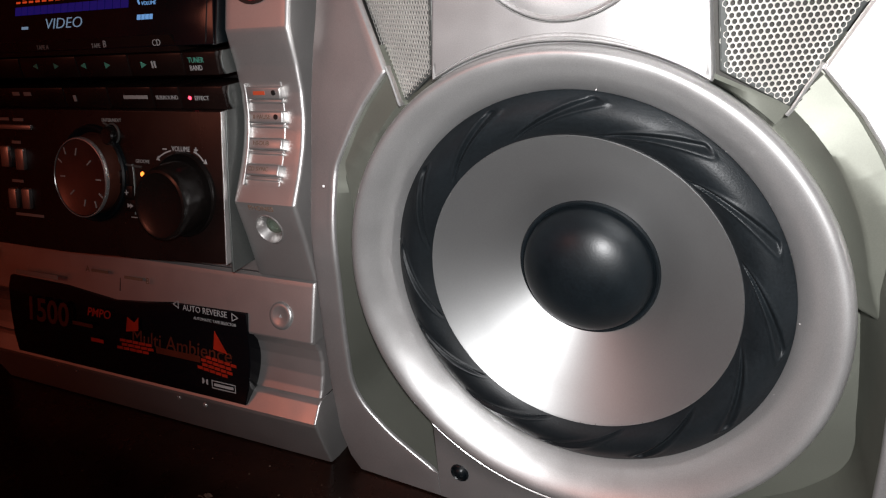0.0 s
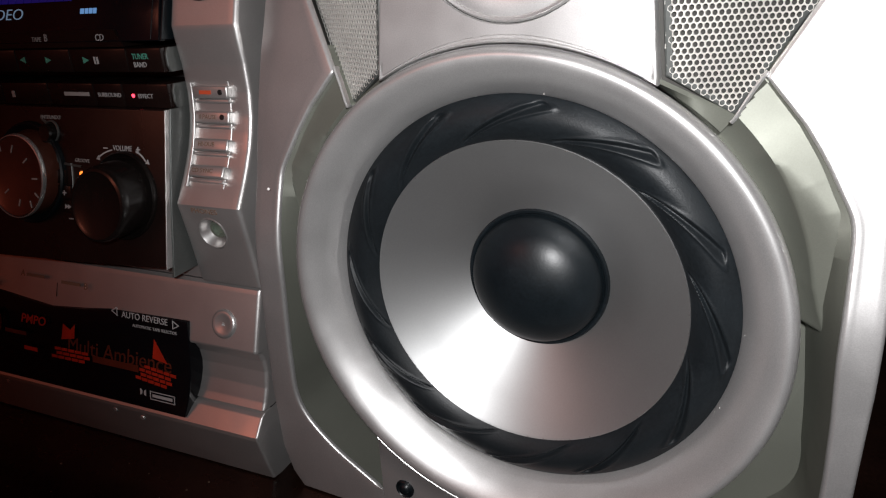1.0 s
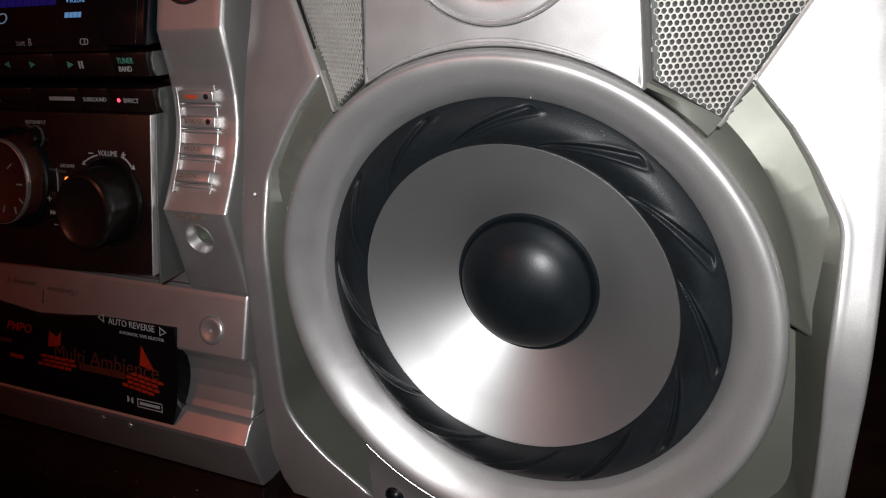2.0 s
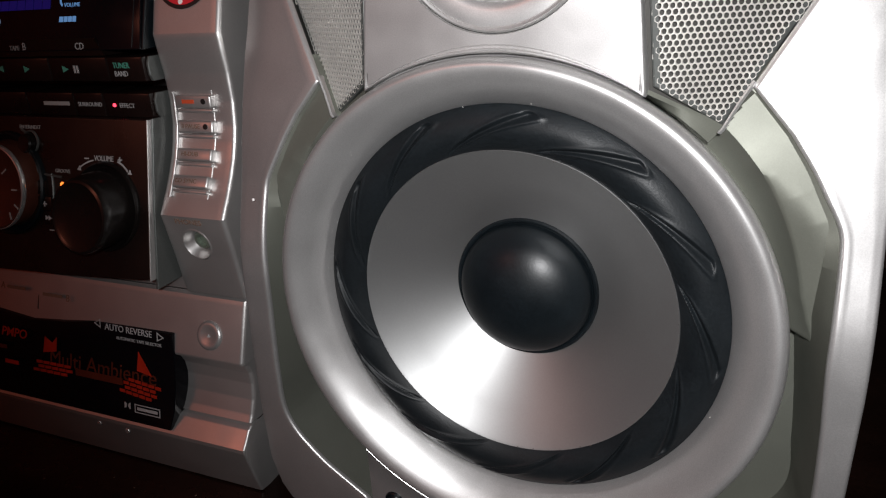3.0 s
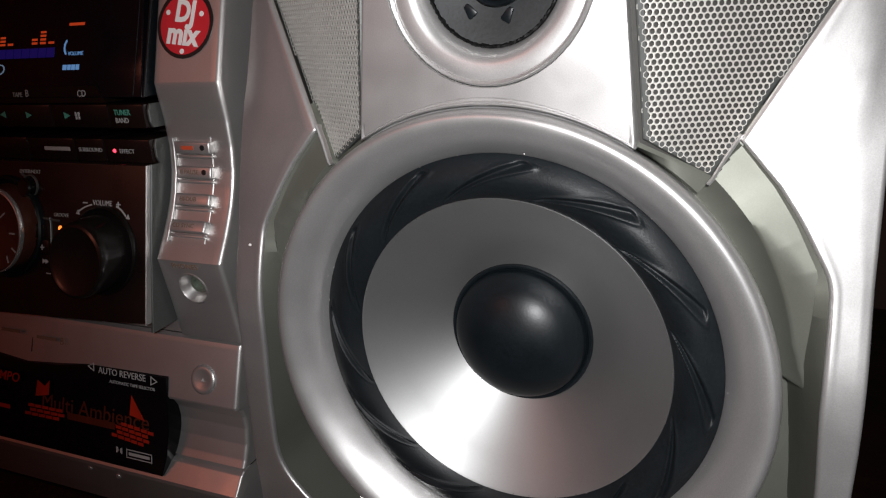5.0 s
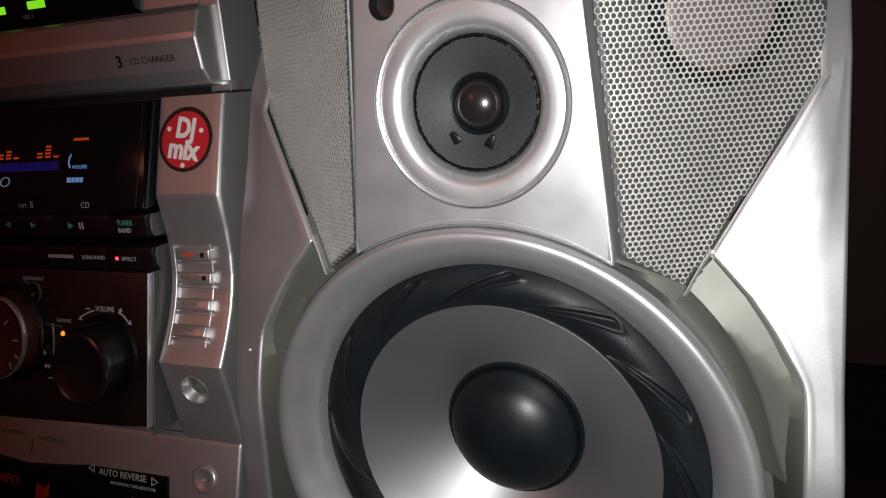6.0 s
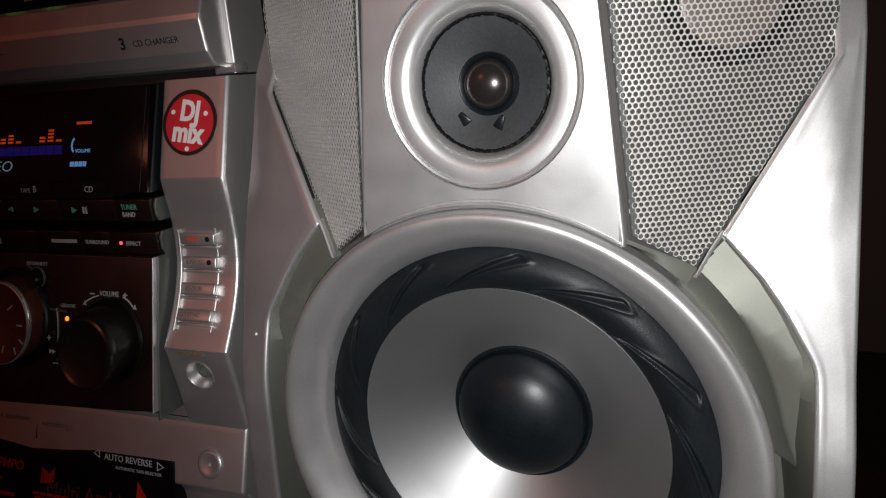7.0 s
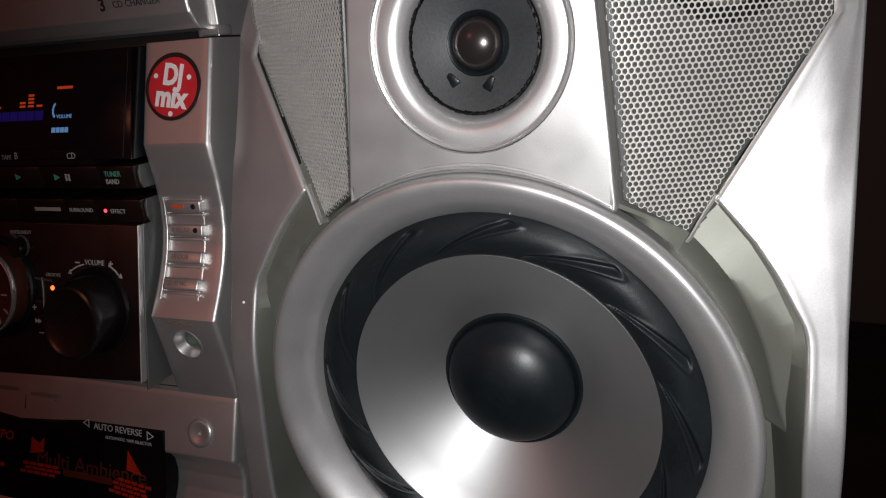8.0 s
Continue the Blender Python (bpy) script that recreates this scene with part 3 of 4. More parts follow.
part("base", loft(BASE, RX0, RX1, 0.06, e=0.0014), SILVER_FINE, receiver, "silver base strip", angle=30)
part("lower_trim", loft([(-0.0170, 0.0150), (-0.0150, 0.0125), (0.0040, 0.0115)], PX0 - 0.25, PX0 + 0.002, 0.06), SILVER_FINE, receiver)
for x, z in ((-0.2157, -0.1004), (-0.2379, -0.1008), (-0.3407, -0.1060), (-0.3623, -0.1066)):
    part("stud", lathe([(0.0017, 0.0012), (0.0017, -0.0004), (0.0013, -0.0009), (0.0, -0.0010)], x, z, 20), CHROME, receiver, "pale stud").location.y += -0.0080
seam = box(-0.2845, -0.2838, 0.0005, 0.0120, -0.0360, -0.0168)
for v in seam.verts:
    v.co.y = at(sorted(DOOR), v.co.z) + (-0.00025 if v.co.y < 0.005 else 0.002)
part("door_seam", seam, DARK, receiver)


def window_outline():
    top = [(-0.176, -0.0362), (-0.236, -0.0372), (-0.258, -0.0392), (-0.287, -0.0412), (-0.316, -0.0392), (-0.338, -0.0376), (-0.404, -0.0368)]
    left = [(-0.408, -0.0440), (-0.4095, -0.0600), (-0.4085, -0.0760), (-0.405, -0.0872)]
    right = [(-0.1800, -0.0872), (-0.1765, -0.0770), (-0.1745, -0.0640), (-0.1748, -0.0500)]
    return top + left + right


def window_y(z):
    return 0.0025 + (z + 0.0362) * 0.215


win = prism(window_outline(), -0.0012, 0.008, 0.0006)
for v in win.verts:
    v.co.y += window_y(v.co.z)
window = part("cassette_window", win, GLASS, receiver, "black glossy cassette window")
WT = 12.1


def on_window(text, size, x, z, mat, slant=0.0, wide=1.0, bold=0.0):
    lettering(text, size, (x, window_y(z) - 0.0014, z), mat, window, WT, slant, wide, bold=bold)


def window_flat(outline, x, z, mat, name, label=""):
    flat(outline, (x, window_y(z) - 0.00135, z), mat, window, name, WT, 0.00008, label)


on_window("AUTO REVERSE", 0.0052, -0.2063, -0.0409, WHITE, 0, 0.95)
on_window("AUTOMATIC TAPE SELECTOR", 0.0024, -0.1990, -0.0455, WHITE, 0, 1.0)
for x, k in ((-0.2290, -1), (-0.1838, 1)):
    tri_o = [(-0.0018, 0.0025), (0.0030, 0.0), (-0.0018, -0.0025)]
    tri_i = [(-0.0013, 0.0017), (0.0020, 0.0), (-0.0013, -0.0017)]
    for i in range(3):
        q = [tri_o[i], tri_o[(i + 1) % 3], tri_i[(i + 1) % 3], tri_i[i]]
        window_flat([(k * u, w) for u, w in (q if k == 1 else q[::-1])], x, -0.0406, WHITE, "arrow_mark")
window_flat(rect(0.046, 0.0034), -0.3660, -0.0420, GREY, "print_bar")
on_window("Multi Ambience", 0.0125, -0.2310, -0.0610, DIM_TEXT, 0.12, 1.08)
window_flat(rect(0.036, 0.0040), -0.2310, -0.0705, DIM_TEXT, "print_bar")
on_window("1500", 0.0240, -0.3590, -0.0665, DIM_TEXT, 0.1, 0.98, 0.0005)
on_window("PMPO", 0.0082, -0.3022, -0.0580, RED_TEXT, 0.25, 1.05, 0.0001)
window_flat(rect(0.020, 0.0025), -0.3200, -0.0680, DIM_TEXT, "print_bar")
window_flat(rect(0.012, 0.0025), -0.3060, -0.0760, RED_TEXT, "print_bar")


def brick_mark(x, z, w, h, n, rows, skew, mat):
    for j in range(rows):
        for i in range(n):
            bw, bh = w / n * 0.84, h / rows * 0.72
            ox = (i + 0.5 + (0.25 if j % 2 else -0.25)) * w / n - w / 2 + j * 0.0016
            oz = (j + 0.5) * h / rows - h / 2
            window_flat([(-bw / 2, -bh / 2 - skew * bw / 2), (bw / 2, -bh / 2 + skew * bw / 2), (bw / 2, bh / 2 + skew * bw / 2), (-bw / 2, bh / 2 - skew * bw / 2)],
                        x + ox, z + oz + skew * ox, mat, "brick_mark")


brick_mark(-0.2020, -0.0712, 0.024, 0.0100, 5, 4, -0.05, RED_TEXT)
brick_mark(-0.2700, -0.0730, 0.030, 0.0075, 5, 3, 0.05, RED_TEXT)
window_flat([(-0.0055, -0.0050), (0.0050, -0.0066), (-0.0040, 0.0062)], -0.1955, -0.0565, RED_TEXT, "corner_mark")
window_flat([(-0.0060, -0.0060), (0.0050, -0.0040), (0.0060, 0.0050), (0.0020, 0.0010), (-0.0040, 0.0040)], -0.2700, -0.0590, RED_TEXT, "corner_mark")
# certification mark: two half rounds, and a bar in a frame
half = [(0.0016 * math.sin(math.pi * i / 10), 0.0018 * math.cos(math.pi * i / 10)) for i in range(11)]
for x, k in ((-0.2118, 1), (-0.2074, -1)):
    window_flat([(k * u, w) for u, w in (half if k == 1 else half[::-1])], x, -0.0820, WHITE, "half_round_mark")
for dx, dz, w, h in ((0, 0.0021, 0.018, 0.0005), (0, -0.0021, 0.018, 0.0005), (-0.009, 0, 0.0005, 0.0044), (0.009, 0, 0.0005, 0.0044), (0, 0, 0.0145, 0.0017)):
    window_flat(rect(w, h), -0.1950 + dx, -0.0820 + dz, WHITE, "print_bar")
# deck letters on the silver front
for txt, x in (("A", -0.3130), ("B", -0.2560)):
    lettering(txt, 0.0056, (x, at(sorted(DOOR), -0.0325) - 0.0003, -0.0325), BROWN, receiver, 19)
    flat(rect(0.016, 0.0018), (x + (0.012 if txt == "A" else -0.013), at(sorted(DOOR), -0.0325) - 0.0002, -0.0325), BROWN, receiver, "print_bar", 19, 0.0001)


def eject(x):
    bm = lathe([(0.0078, 0.0006), (0.0075, -0.0003), (0.0068, -0.0010), (0.0058, -0.0012), (0.0046, -0.0010), (0.0028, -0.0005), (0.0, -0.0003)], 0, 0, 40)
    z = -0.0355
    bm.transform(pose(x, at(sorted(DOOR), z), z, -19, 0, 0))
    b = part("eject_button", bm, SILVER_FINE, receiver, "round dished silver eject button")
    flat([(-0.0009, -0.0006), (0.0009, -0.0006), (0, 0.0009)], (x, at(sorted(DOOR), z) - 0.0006, z), WHITE, b, "eject_mark", 19, 0.0001)


eject(-0.1525)
eject(RX0 + RX1 + 0.1525)


# pillar buttons
def on_pillar(z):
    return at(PILLAR, z)


def slope(z):
    return math.degrees(math.atan2(on_pillar(z + 0.003) - on_pillar(z - 0.003), 0.006))


part("button_frame", loft([(z, on_pillar(z) - 0.0005) for z in [0.0345 + 0.0462 * i / 24 for i in range(25)]], -0.1628, -0.1406, 0.05, e=0.0008), SILVER_FINE, receiver, angle=30)
part("button_frame", loft([(z, on_pillar(z) - 0.0026) for z in [0.0350 + 0.0450 * i / 24 for i in range(25)]], -0.1640, -0.1620, 0.05, e=0.0009), SILVER_FINE, receiver, angle=30)
for z, txt, mat, dot in ((0.0752, "", ORANGE, True), (0.0636, "II PAUSE", BROWN, True), (0.0512, "HI-DUB", BROWN, False), (0.0398, "CD SYNC", BROWN, False)):
    bm = box(-0.0104, 0.0104, -0.0034, 0.0030, -0.0026, 0.0034, 0.0010, 3)
    bm2 = box(-0.0100, 0.0100, -0.0022, 0.0030, -0.0046, -0.0030, 0.0005)
    for b in (bm, bm2):
        b.transform(pose(-0.1506, on_pillar(z), z, -slope(z), 0, 0))
    btn = part("button", bm, SILVER_FINE, receiver, "silver bar button")
    part("button_lip", bm2, SILVER_FINE, btn)
    m = pose(-0.1506, on_pillar(z), z, -slope(z), 0, 0)
    if txt:
        p0 = m @ Vector((-0.0022, -0.00355, 0.0004))
        lettering(txt, 0.0030, p0, mat, btn, slope(z))
    else:
        p0 = m @ Vector((-0.0025, -0.0035, 0.0004))
        flat(rect(0.0070, 0.0018), p0, mat, btn, "print_bar", slope(z), 0.0001)
    if dot:
        p0 = m @ Vector((0.0066, -0.0035, 0.0006))
        flat(disc(0.0013, 20), p0, BLACK, btn, "led_hole", slope(z), 0.0002)
# headphone socket
jack = lathe([(0.0086, 0.0006), (0.0084, -0.0002), (0.0079, -0.0004), (0.0074, 0.0004), (0.0064, 0.0026), (0.0052, 0.0048), (0.0047, 0.0056)], 0, 0, 48)
jm = pose(-0.1505, on_pillar(0.0122), 0.0122, 9.5, 0, 0)
jack.transform(jm)
socket = part("headphone_socket", jack, SILVER_FINE, receiver, "flared silver headphone socket")
plug = lathe([(0.0050, 0.0056), (0.0046, 0.0036), (0.0040, 0.0030), (0.0029, 0.0032), (0.0026, 0.0050), (0.0, 0.0056)], 0, 0, 40)
plug.transform(jm)
part("socket_core", plug, material("grey_green_metal", (0.22, 0.26, 0.21), 0.3, 0.6, stain=0.2), socket, "grey-green metal core")
lettering("PHONES", 0.0038, (-0.1515, on_pillar(0.0236) - 0.0003, 0.0236), BROWN, receiver, -9.5, 0, 1.1)

# ---- control panel ----
PY = 0.0030
pan = []
for i in range(25):
    x = -0.1725 - (0.2440) * i / 24
    pan.append((x, -0.0025 - 0.0055 * min(1.0, (-0.1725 - x) / 0.13) ** 0.8))
panel = part("control_panel", prism([(-0.1725, 0.0690)] + pan + [(-0.4165, 0.0690)], PY, 0.040, 0.0006), PANEL, receiver, "dark brown glossy control panel")
part("panel_edge", loft([(-0.0080, 0.0062), (0.0300, 0.0048), (0.0690, 0.0048)], -0.1725, -0.1708, 0.055, e=0.0006), GREY_PLASTIC, receiver, "grey edge of the control panel")
part("panel_edge", loft([(-0.0030, 0.0024), (0.0300, 0.0024), (0.0688, 0.0024)], -0.1726, -0.1718, 0.0060, e=0.0003), SILVER_FINE, receiver, "thin bright line along the panel")
part("panel_backing", box(-0.420, -0.166, 0.046, 0.056, 0.060, 0.153), BLACK, receiver)
# button rows above the panel
RY = 0.0150
for z0, z1, cuts, nm in ((0.0852, 0.0962, (-0.1715, -0.1950, -0.2360, -0.2800, -0.3350, -0.4160), "mode_button"), (0.0690, 0.0802, (-0.1715, -0.2030, -0.2240, -0.2600, -0.3000, -0.4160), "function_button")):
    for a, b in zip(cuts, cuts[1:]):
        part(nm, box(b + 0.0002, a - 0.0002, RY, 0.040, z0, z1, 0.0010), PANEL, receiver)
    part("end_cap", loft([(z0 + 0.0002, RY + 0.003), (z0 + 0.003, RY + 0.0016), (z1 - 0.003, RY + 0.0016), (z1 - 0.0002, RY + 0.003)], -0.1716, -0.1700, 0.055, e=0.0006), GREY_PLASTIC, receiver, "grey end cap")
part("label_strip", prism([(-0.1960, 0.0968), (-0.4160, 0.0968), (-0.4160, 0.1045), (-0.2015, 0.1045)], RY + 0.001, 0.04), PANEL, receiver, "dark label strip")
F = RY - 0.0002
lettering("TUNER", 0.0038, (-0.1856, F, 0.0920), GREEN, receiver, 0, 0, 0.85)
lettering("BAND", 0.0036, (-0.1864, F, 0.0883), WHITE, receiver, 0, 0, 0.85)
tri = [(-0.0020, -0.0017), (0.0022, 0.0), (-0.0020, 0.0017)]
for x, k in ((-0.2240, 1), (-0.2530, 1), (-0.2740, -1), (-0.2985, 1), (-0.3190, -1)):
    flat([(k * a, b) for a, b in (tri if k == 1 else tri[::-1])], (x, F, 0.0903), GREEN, receiver, "play_mark", 0, 0.0001)
for x in (-0.2175, -0.2155):
    flat(rect(0.0011, 0.0036), (x, F, 0.0903), WHITE, receiver, "pause_mark", 0, 0.0001)
lettering("CD", 0.0046, (-0.2120, RY + 0.0008, 0.1006), WHITE, receiver, 0, 0.2, 0.9)
lettering("TAPE", 0.0034, (-0.2600, RY + 0.0008, 0.1002), GREY, receiver, 0, 0.2, 0.95)
lettering("B", 0.0052, (-0.2525, RY + 0.0008, 0.1008), WHITE, receiver, 0, 0.2, 0.9)
lettering("TAPE A", 0.0036, (-0.3080, RY + 0.0008, 0.1004), GREY, receiver, 0, 0.2, 0.95)
lettering("SURROUND", 0.0030, (-0.2125, F, 0.0738), WHITE, receiver)
lettering("EFFECT", 0.0030, (-0.1872, F, 0.0738), WHITE, receiver)
flat(rect(0.0185, 0.0020), (-0.2370, F, 0.0738), GREY, receiver, "print_bar", 0, 0.0001)
flat(rect(0.0024, 0.0036), (-0.2900, F, 0.0725), GREY, receiver, "stop_mark", 0, 0.0001)
for x in (-0.3360, -0.3480):
    flat(rect(0.0070, 0.0024), (x, F, 0.0745), GREY, receiver, "print_bar", 0, 0.0001)
part("effect_led", lathe([(0.0010, 0.0004), (0.0009, -0.0003), (0.0, -0.0006)], -0.1957, 0.0739, 16), LIT_RED, receiver, "lit red indicator").location.y += RY

# volume knob
vx, vz = -0.2040, 0.0265
vol = part("volume_knob", lathe([(0.0190, PY + 0.0005), (0.0187, -0.0096), (0.0184, -0.0122), (0.0176, -0.0138), (0.0164, -0.0142), (0.0148, -0.0134), (0.0, -0.0128)], vx, vz, 96), KNOB, receiver, "dark round volume knob")
part("skirt", lathe([(0.0222, PY + 0.0004), (0.0220, PY - 0.0016), (0.0214, PY - 0.0024), (0.0206, PY - 0.0018), (0.0198, PY - 0.0004), (0.0190, PY)], vx, vz, 96), KNOB, vol, "raised dark collar")
PF = PY - 0.0002
lettering("VOLUME", 0.0036, (-0.1958, PF, 0.0510), WHITE, panel, 0, 0, 0.9)
flat(rect(0.0030, 0.0006), (-0.2079, PF, 0.0505), WHITE, panel, "minus_mark", 0, 0.0001)
flat(rect(0.0026, 0.0006), (-0.1850, PF, 0.0511), WHITE, panel, "plus_mark", 0, 0.0001)
flat(rect(0.0006, 0.0026), (-0.1850, PF - 0.0001, 0.0511), WHITE, panel, "plus_mark", 0, 0.0001)


def arrow(start, end, sag):
    (ax, az), (bx, bz) = start, end
    d = Vector((bx - ax, bz - az))
    n = Vector((-d.y, d.x)).normalized()
    mid = [Vector((ax, az)) + d * k / 6 + n * sag * math.sin(math.pi * k / 6) for k in range(7)]
    pts = [tuple(m + n * 0.00035) for m in mid] + [tuple(m - n * 0.00035) for m in reversed(mid)]
    d.normalize()
    tip = Vector((bx, bz))
    head = [tip + d * 0.0022, tip + n * 0.0013, tip - n * 0.0013]
    for o in (pts, [tuple(h) for h in head]):
        flat(o, (0, PF, 0), WHITE, panel, "arrow_mark", 0, 0.0001)


arrow((-0.2046, 0.0496), (-0.2146, 0.0453), -0.0006)
arrow((-0.1876, 0.0501), (-0.1813, 0.0456), 0.0006)
# jog dial
jx, jz = -0.2745, 0.0332
jog = part("jog_dial", lathe([(0.0224, PY), (0.0224, -0.0042), (0.0220, -0.0058), (0.0211, -0.0066), (0.0205, -0.0062), (0.0, -0.0060)], jx, jz, 112), JOG, receiver, "brown metallic jog dial with pale marks")
part("dial_rim", lathe([(0.0227, -0.0048), (0.0227, -0.0058), (0.0223, -0.0066), (0.0219, -0.0068), (0.0217, -0.0065)], jx, jz, 112), CHROME, jog, "bright rim")
for i in range(10):
    a = radians(18 + 36 * i)
    m = rect(0.0008, 0.0040)
    pts = [(x * math.cos(a) + (z + 0.0160) * math.sin(a), -x * math.sin(a) + (z + 0.0160) * math.cos(a)) for x, z in m]
    flat(pts, (jx, -0.0062, jz), GREY, jog, "dial_mark", 0, 0.0002)
part("jog_bezel", lathe([(0.0278, PY + 0.0004), (0.0275, PY - 0.0020), (0.0266, PY - 0.0028), (0.0248, PY - 0.0016), (0.0232, PY)], jx, jz, 112), CAP, receiver, "black raised bezel")
part("enter_button", lathe([(0.0050, PY), (0.0048, -0.0006), (0.0040, -0.0014), (0.0, -0.0010)], -0.2462, 0.0566, 40), KNOB, receiver, "small round dark button")
part("button_rim", lathe([(0.0060, PY), (0.0059, PY - 0.0008), (0.0055, PY - 0.0010), (0.0051, PY - 0.0004)], -0.2462, 0.0566, 40), GREY_PLASTIC, receiver, "grey rim")


def trim_line(points, half):
    """A raised line that follows (x, z) points on the control panel."""
    fine = []
    for k in range(len(points) - 1):
        a, b, c, d = (Vector(points[max(0, min(len(points) - 1, k + q))]) for q in (-1, 0, 1, 2))
        fine += [0.5 * (2 * b + (c - a) * u + (2 * a - 5 * b + 4 * c - d) * u * u + (3 * b - a - 3 * c + d) * u ** 3) for u in (0, 0.25, 0.5, 0.75)]
    fine.append(Vector(points[-1]))
    rows = []
    for k, p in enumerate(fine):
        t = (fine[min(k + 1, len(fine) - 1)] - fine[max(k - 1, 0)]).normalized()
        n = Vector((-t.y, t.x))
        rows.append([(p.x + n.x * w, PY + y, p.y + n.y * w) for w, y in ((-half, 0.0004), (-half * 0.8, -0.0006), (0, -0.0009), (half * 0.8, -0.0006), (half, 0.0004))])
    part("trim_line", grid_mesh(rows), GREY_PLASTIC, receiver, "raised grey trim line")


trim_line([(-0.2545, 0.0627), (-0.2520, 0.0615), (-0.2507, 0.0598), (-0.2528, 0.0565), (-0.2512, 0.0528), (-0.2480, 0.0505), (-0.2452, 0.0484), (-0.2440, 0.0449), (-0.2430, 0.0415), (-0.2386, 0.0407), (-0.2326, 0.0402), (-0.2262, 0.0398)], 0.0006)
trim_line([(-0.2440, 0.0400), (-0.2432, 0.0340), (-0.2432, 0.0240), (-0.2436, 0.0120)], 0.0004)
lettering("ENTER/NEXT", 0.0026, (-0.2430, PF, 0.0641), GREY, panel)
lettering("GROOVE", 0.0026, (-0.2286, PF, 0.0427), GREY, panel)
part("groove_led", lathe([(0.0014, 0.0004), (0.0012, -0.0004), (0.0, -0.0007)], -0.2325, 0.0355, 16), LIT_ORANGE, receiver, "lit orange indicator").location.y += PY
for z0, z1 in ((0.0290, 0.0365), (0.0205, 0.0278), (0.0125, 0.0195)):
    part("skip_button", box(-0.2555, -0.2455, PY - 0.0012, PY + 0.004, z0, z1, 0.0005), PANEL, receiver)
flat(rect(0.0028, 0.0006), (-0.2500, PY - 0.0014, 0.0240), WHITE, receiver, "plus_mark", 0, 0.0001)
flat(rect(0.0006, 0.0028), (-0.2500, PY - 0.0015, 0.0240), WHITE, receiver, "plus_mark", 0, 0.0001)
for dx in (-0.0012, 0.0012):
    flat([(-0.0012, -0.0013), (0.0012, 0.0), (-0.0012, 0.0013)], (-0.2510 + dx, PY - 0.0014, 0.0160), WHITE, receiver, "skip_mark", 0, 0.0001)
flat(rect(0.0150, 0.0005), (-0.2480, PF, 0.0085), GREY, panel, "print_bar", 0, 0.0001)
for x, z in ((-0.3590, 0.0385), (-0.3435, 0.0375), (-0.3730, 0.0095), (-0.3570, 0.0105)):
    part("small_button", box(x - 0.0042, x + 0.0042, PY - 0.0022, PY + 0.003, z - 0.0068, z + 0.0068, 0.0010), SILVER_FINE, receiver, "small silver button")
part("small_button", box(-0.352, -0.320, PY - 0.0014, PY + 0.003, 0.0560, 0.0590, 0.0008), SILVER_FINE, receiver, "small silver button")
for x, z, w in ((-0.3300, 0.0620, 0.010), (-0.3450, 0.0620, 0.010), (-0.3420, 0.0480, 0.009), (-0.3600, 0.0220, 0.012), (-0.3120, 0.0300, 0.006), (-0.3120, 0.0180, 0.006), (-0.3650, -0.0020, 0.030)):
    flat(rect(w, 0.0018), (x, PF, z), GREY, panel, "print_bar", 0, 0.0001)


# ---- display ----
def disp_y(z):
    return 0.0170 + (z - 0.1000) * 0.352


DT = math.degrees(math.atan(0.352))
dsp = prism([(-0.1720, 0.0990), (-0.4160, 0.0990), (-0.4160, 0.1480), (-0.1760, 0.1480)], -0.0010, 0.012, 0.0006)
for v in dsp.verts:
    v.co.y += disp_y(v.co.z)
display = part("display", dsp, GLASS, receiver, "black glossy display window")
part("display_edge", loft([(0.0995, disp_y(0.0995) - 0.0008), (0.1475, disp_y(0.1475) - 0.0008)], -0.1722, -0.1705, 0.05, e=0.0007), CAP, receiver, "dark bevelled edge of the display")


# narrow strip added to carry the highlight at the display's right end
part("display_edge", loft([(0.1000, disp_y(0.1000) - 0.0013), (0.1470, disp_y(0.1470) - 0.0013)], -0.1778, -0.1772, 0.05, e=0.0002), CAP, receiver, "thin glossy strip added for a glint beside the display")


def on_display(outline, x, z, mat, name):
    flat(outline, (x, disp_y(z) - 0.00115, z), mat, display, name, DT, 0.0001)


lettering("VIDEO", 0.0086, (-0.2890, disp_y(0.1122) - 0.0012, 0.1122), SEG_DIM, display, DT, 0.08, 1.30, bold=-0.0001)
for i in range(16):
    on_display(rect(0.0056, 0.0050), -0.3330 + i * 0.0064, 0.1200, SEG_BLUE, "blue_segment")
lev = [1, 2, 3, 2, 1, 3, 2, 1, 2, 3, 1, 0, 0, 2, 4, 1]
for i, n in enumerate(lev):
    for k in range(n):
        on_display(rect(0.0040, 0.0011), -0.3330 + i * 0.0064, 0.1246 + k * 0.0017, SEG_RED, "level_segment")
on_display(rect(0.0105, 0.0014), -0.2190, 0.1325, SEG_RED, "display_bar")
on_display([(0.0028 * math.cos(radians(a)), 0.0042 * math.sin(radians(a))) for a in range(110, 251, 14)] + [(0.0018 * math.cos(radians(a)), 0.0030 * math.sin(radians(a))) for a in range(250, 109, -14)], -0.2245, 0.1220, SEG_PALE, "arc_icon")
lettering("VOLUME", 0.0027, (-0.2185, disp_y(0.1190) - 0.0012, 0.1190), SEG_PALE, display, DT)
for dx, w in ((-0.0052, 0.0026), (-0.0020, 0.0022), (0.0010, 0.0024), (0.0040, 0.0022)):
    on_display(rect(w, 0.0026), -0.2205 + dx, 0.1128, SEG_PALE, "display_bar")
on_display(rect(0.0060, 0.0016), -0.3260, 0.1110, SEG_DIM, "display_bar")

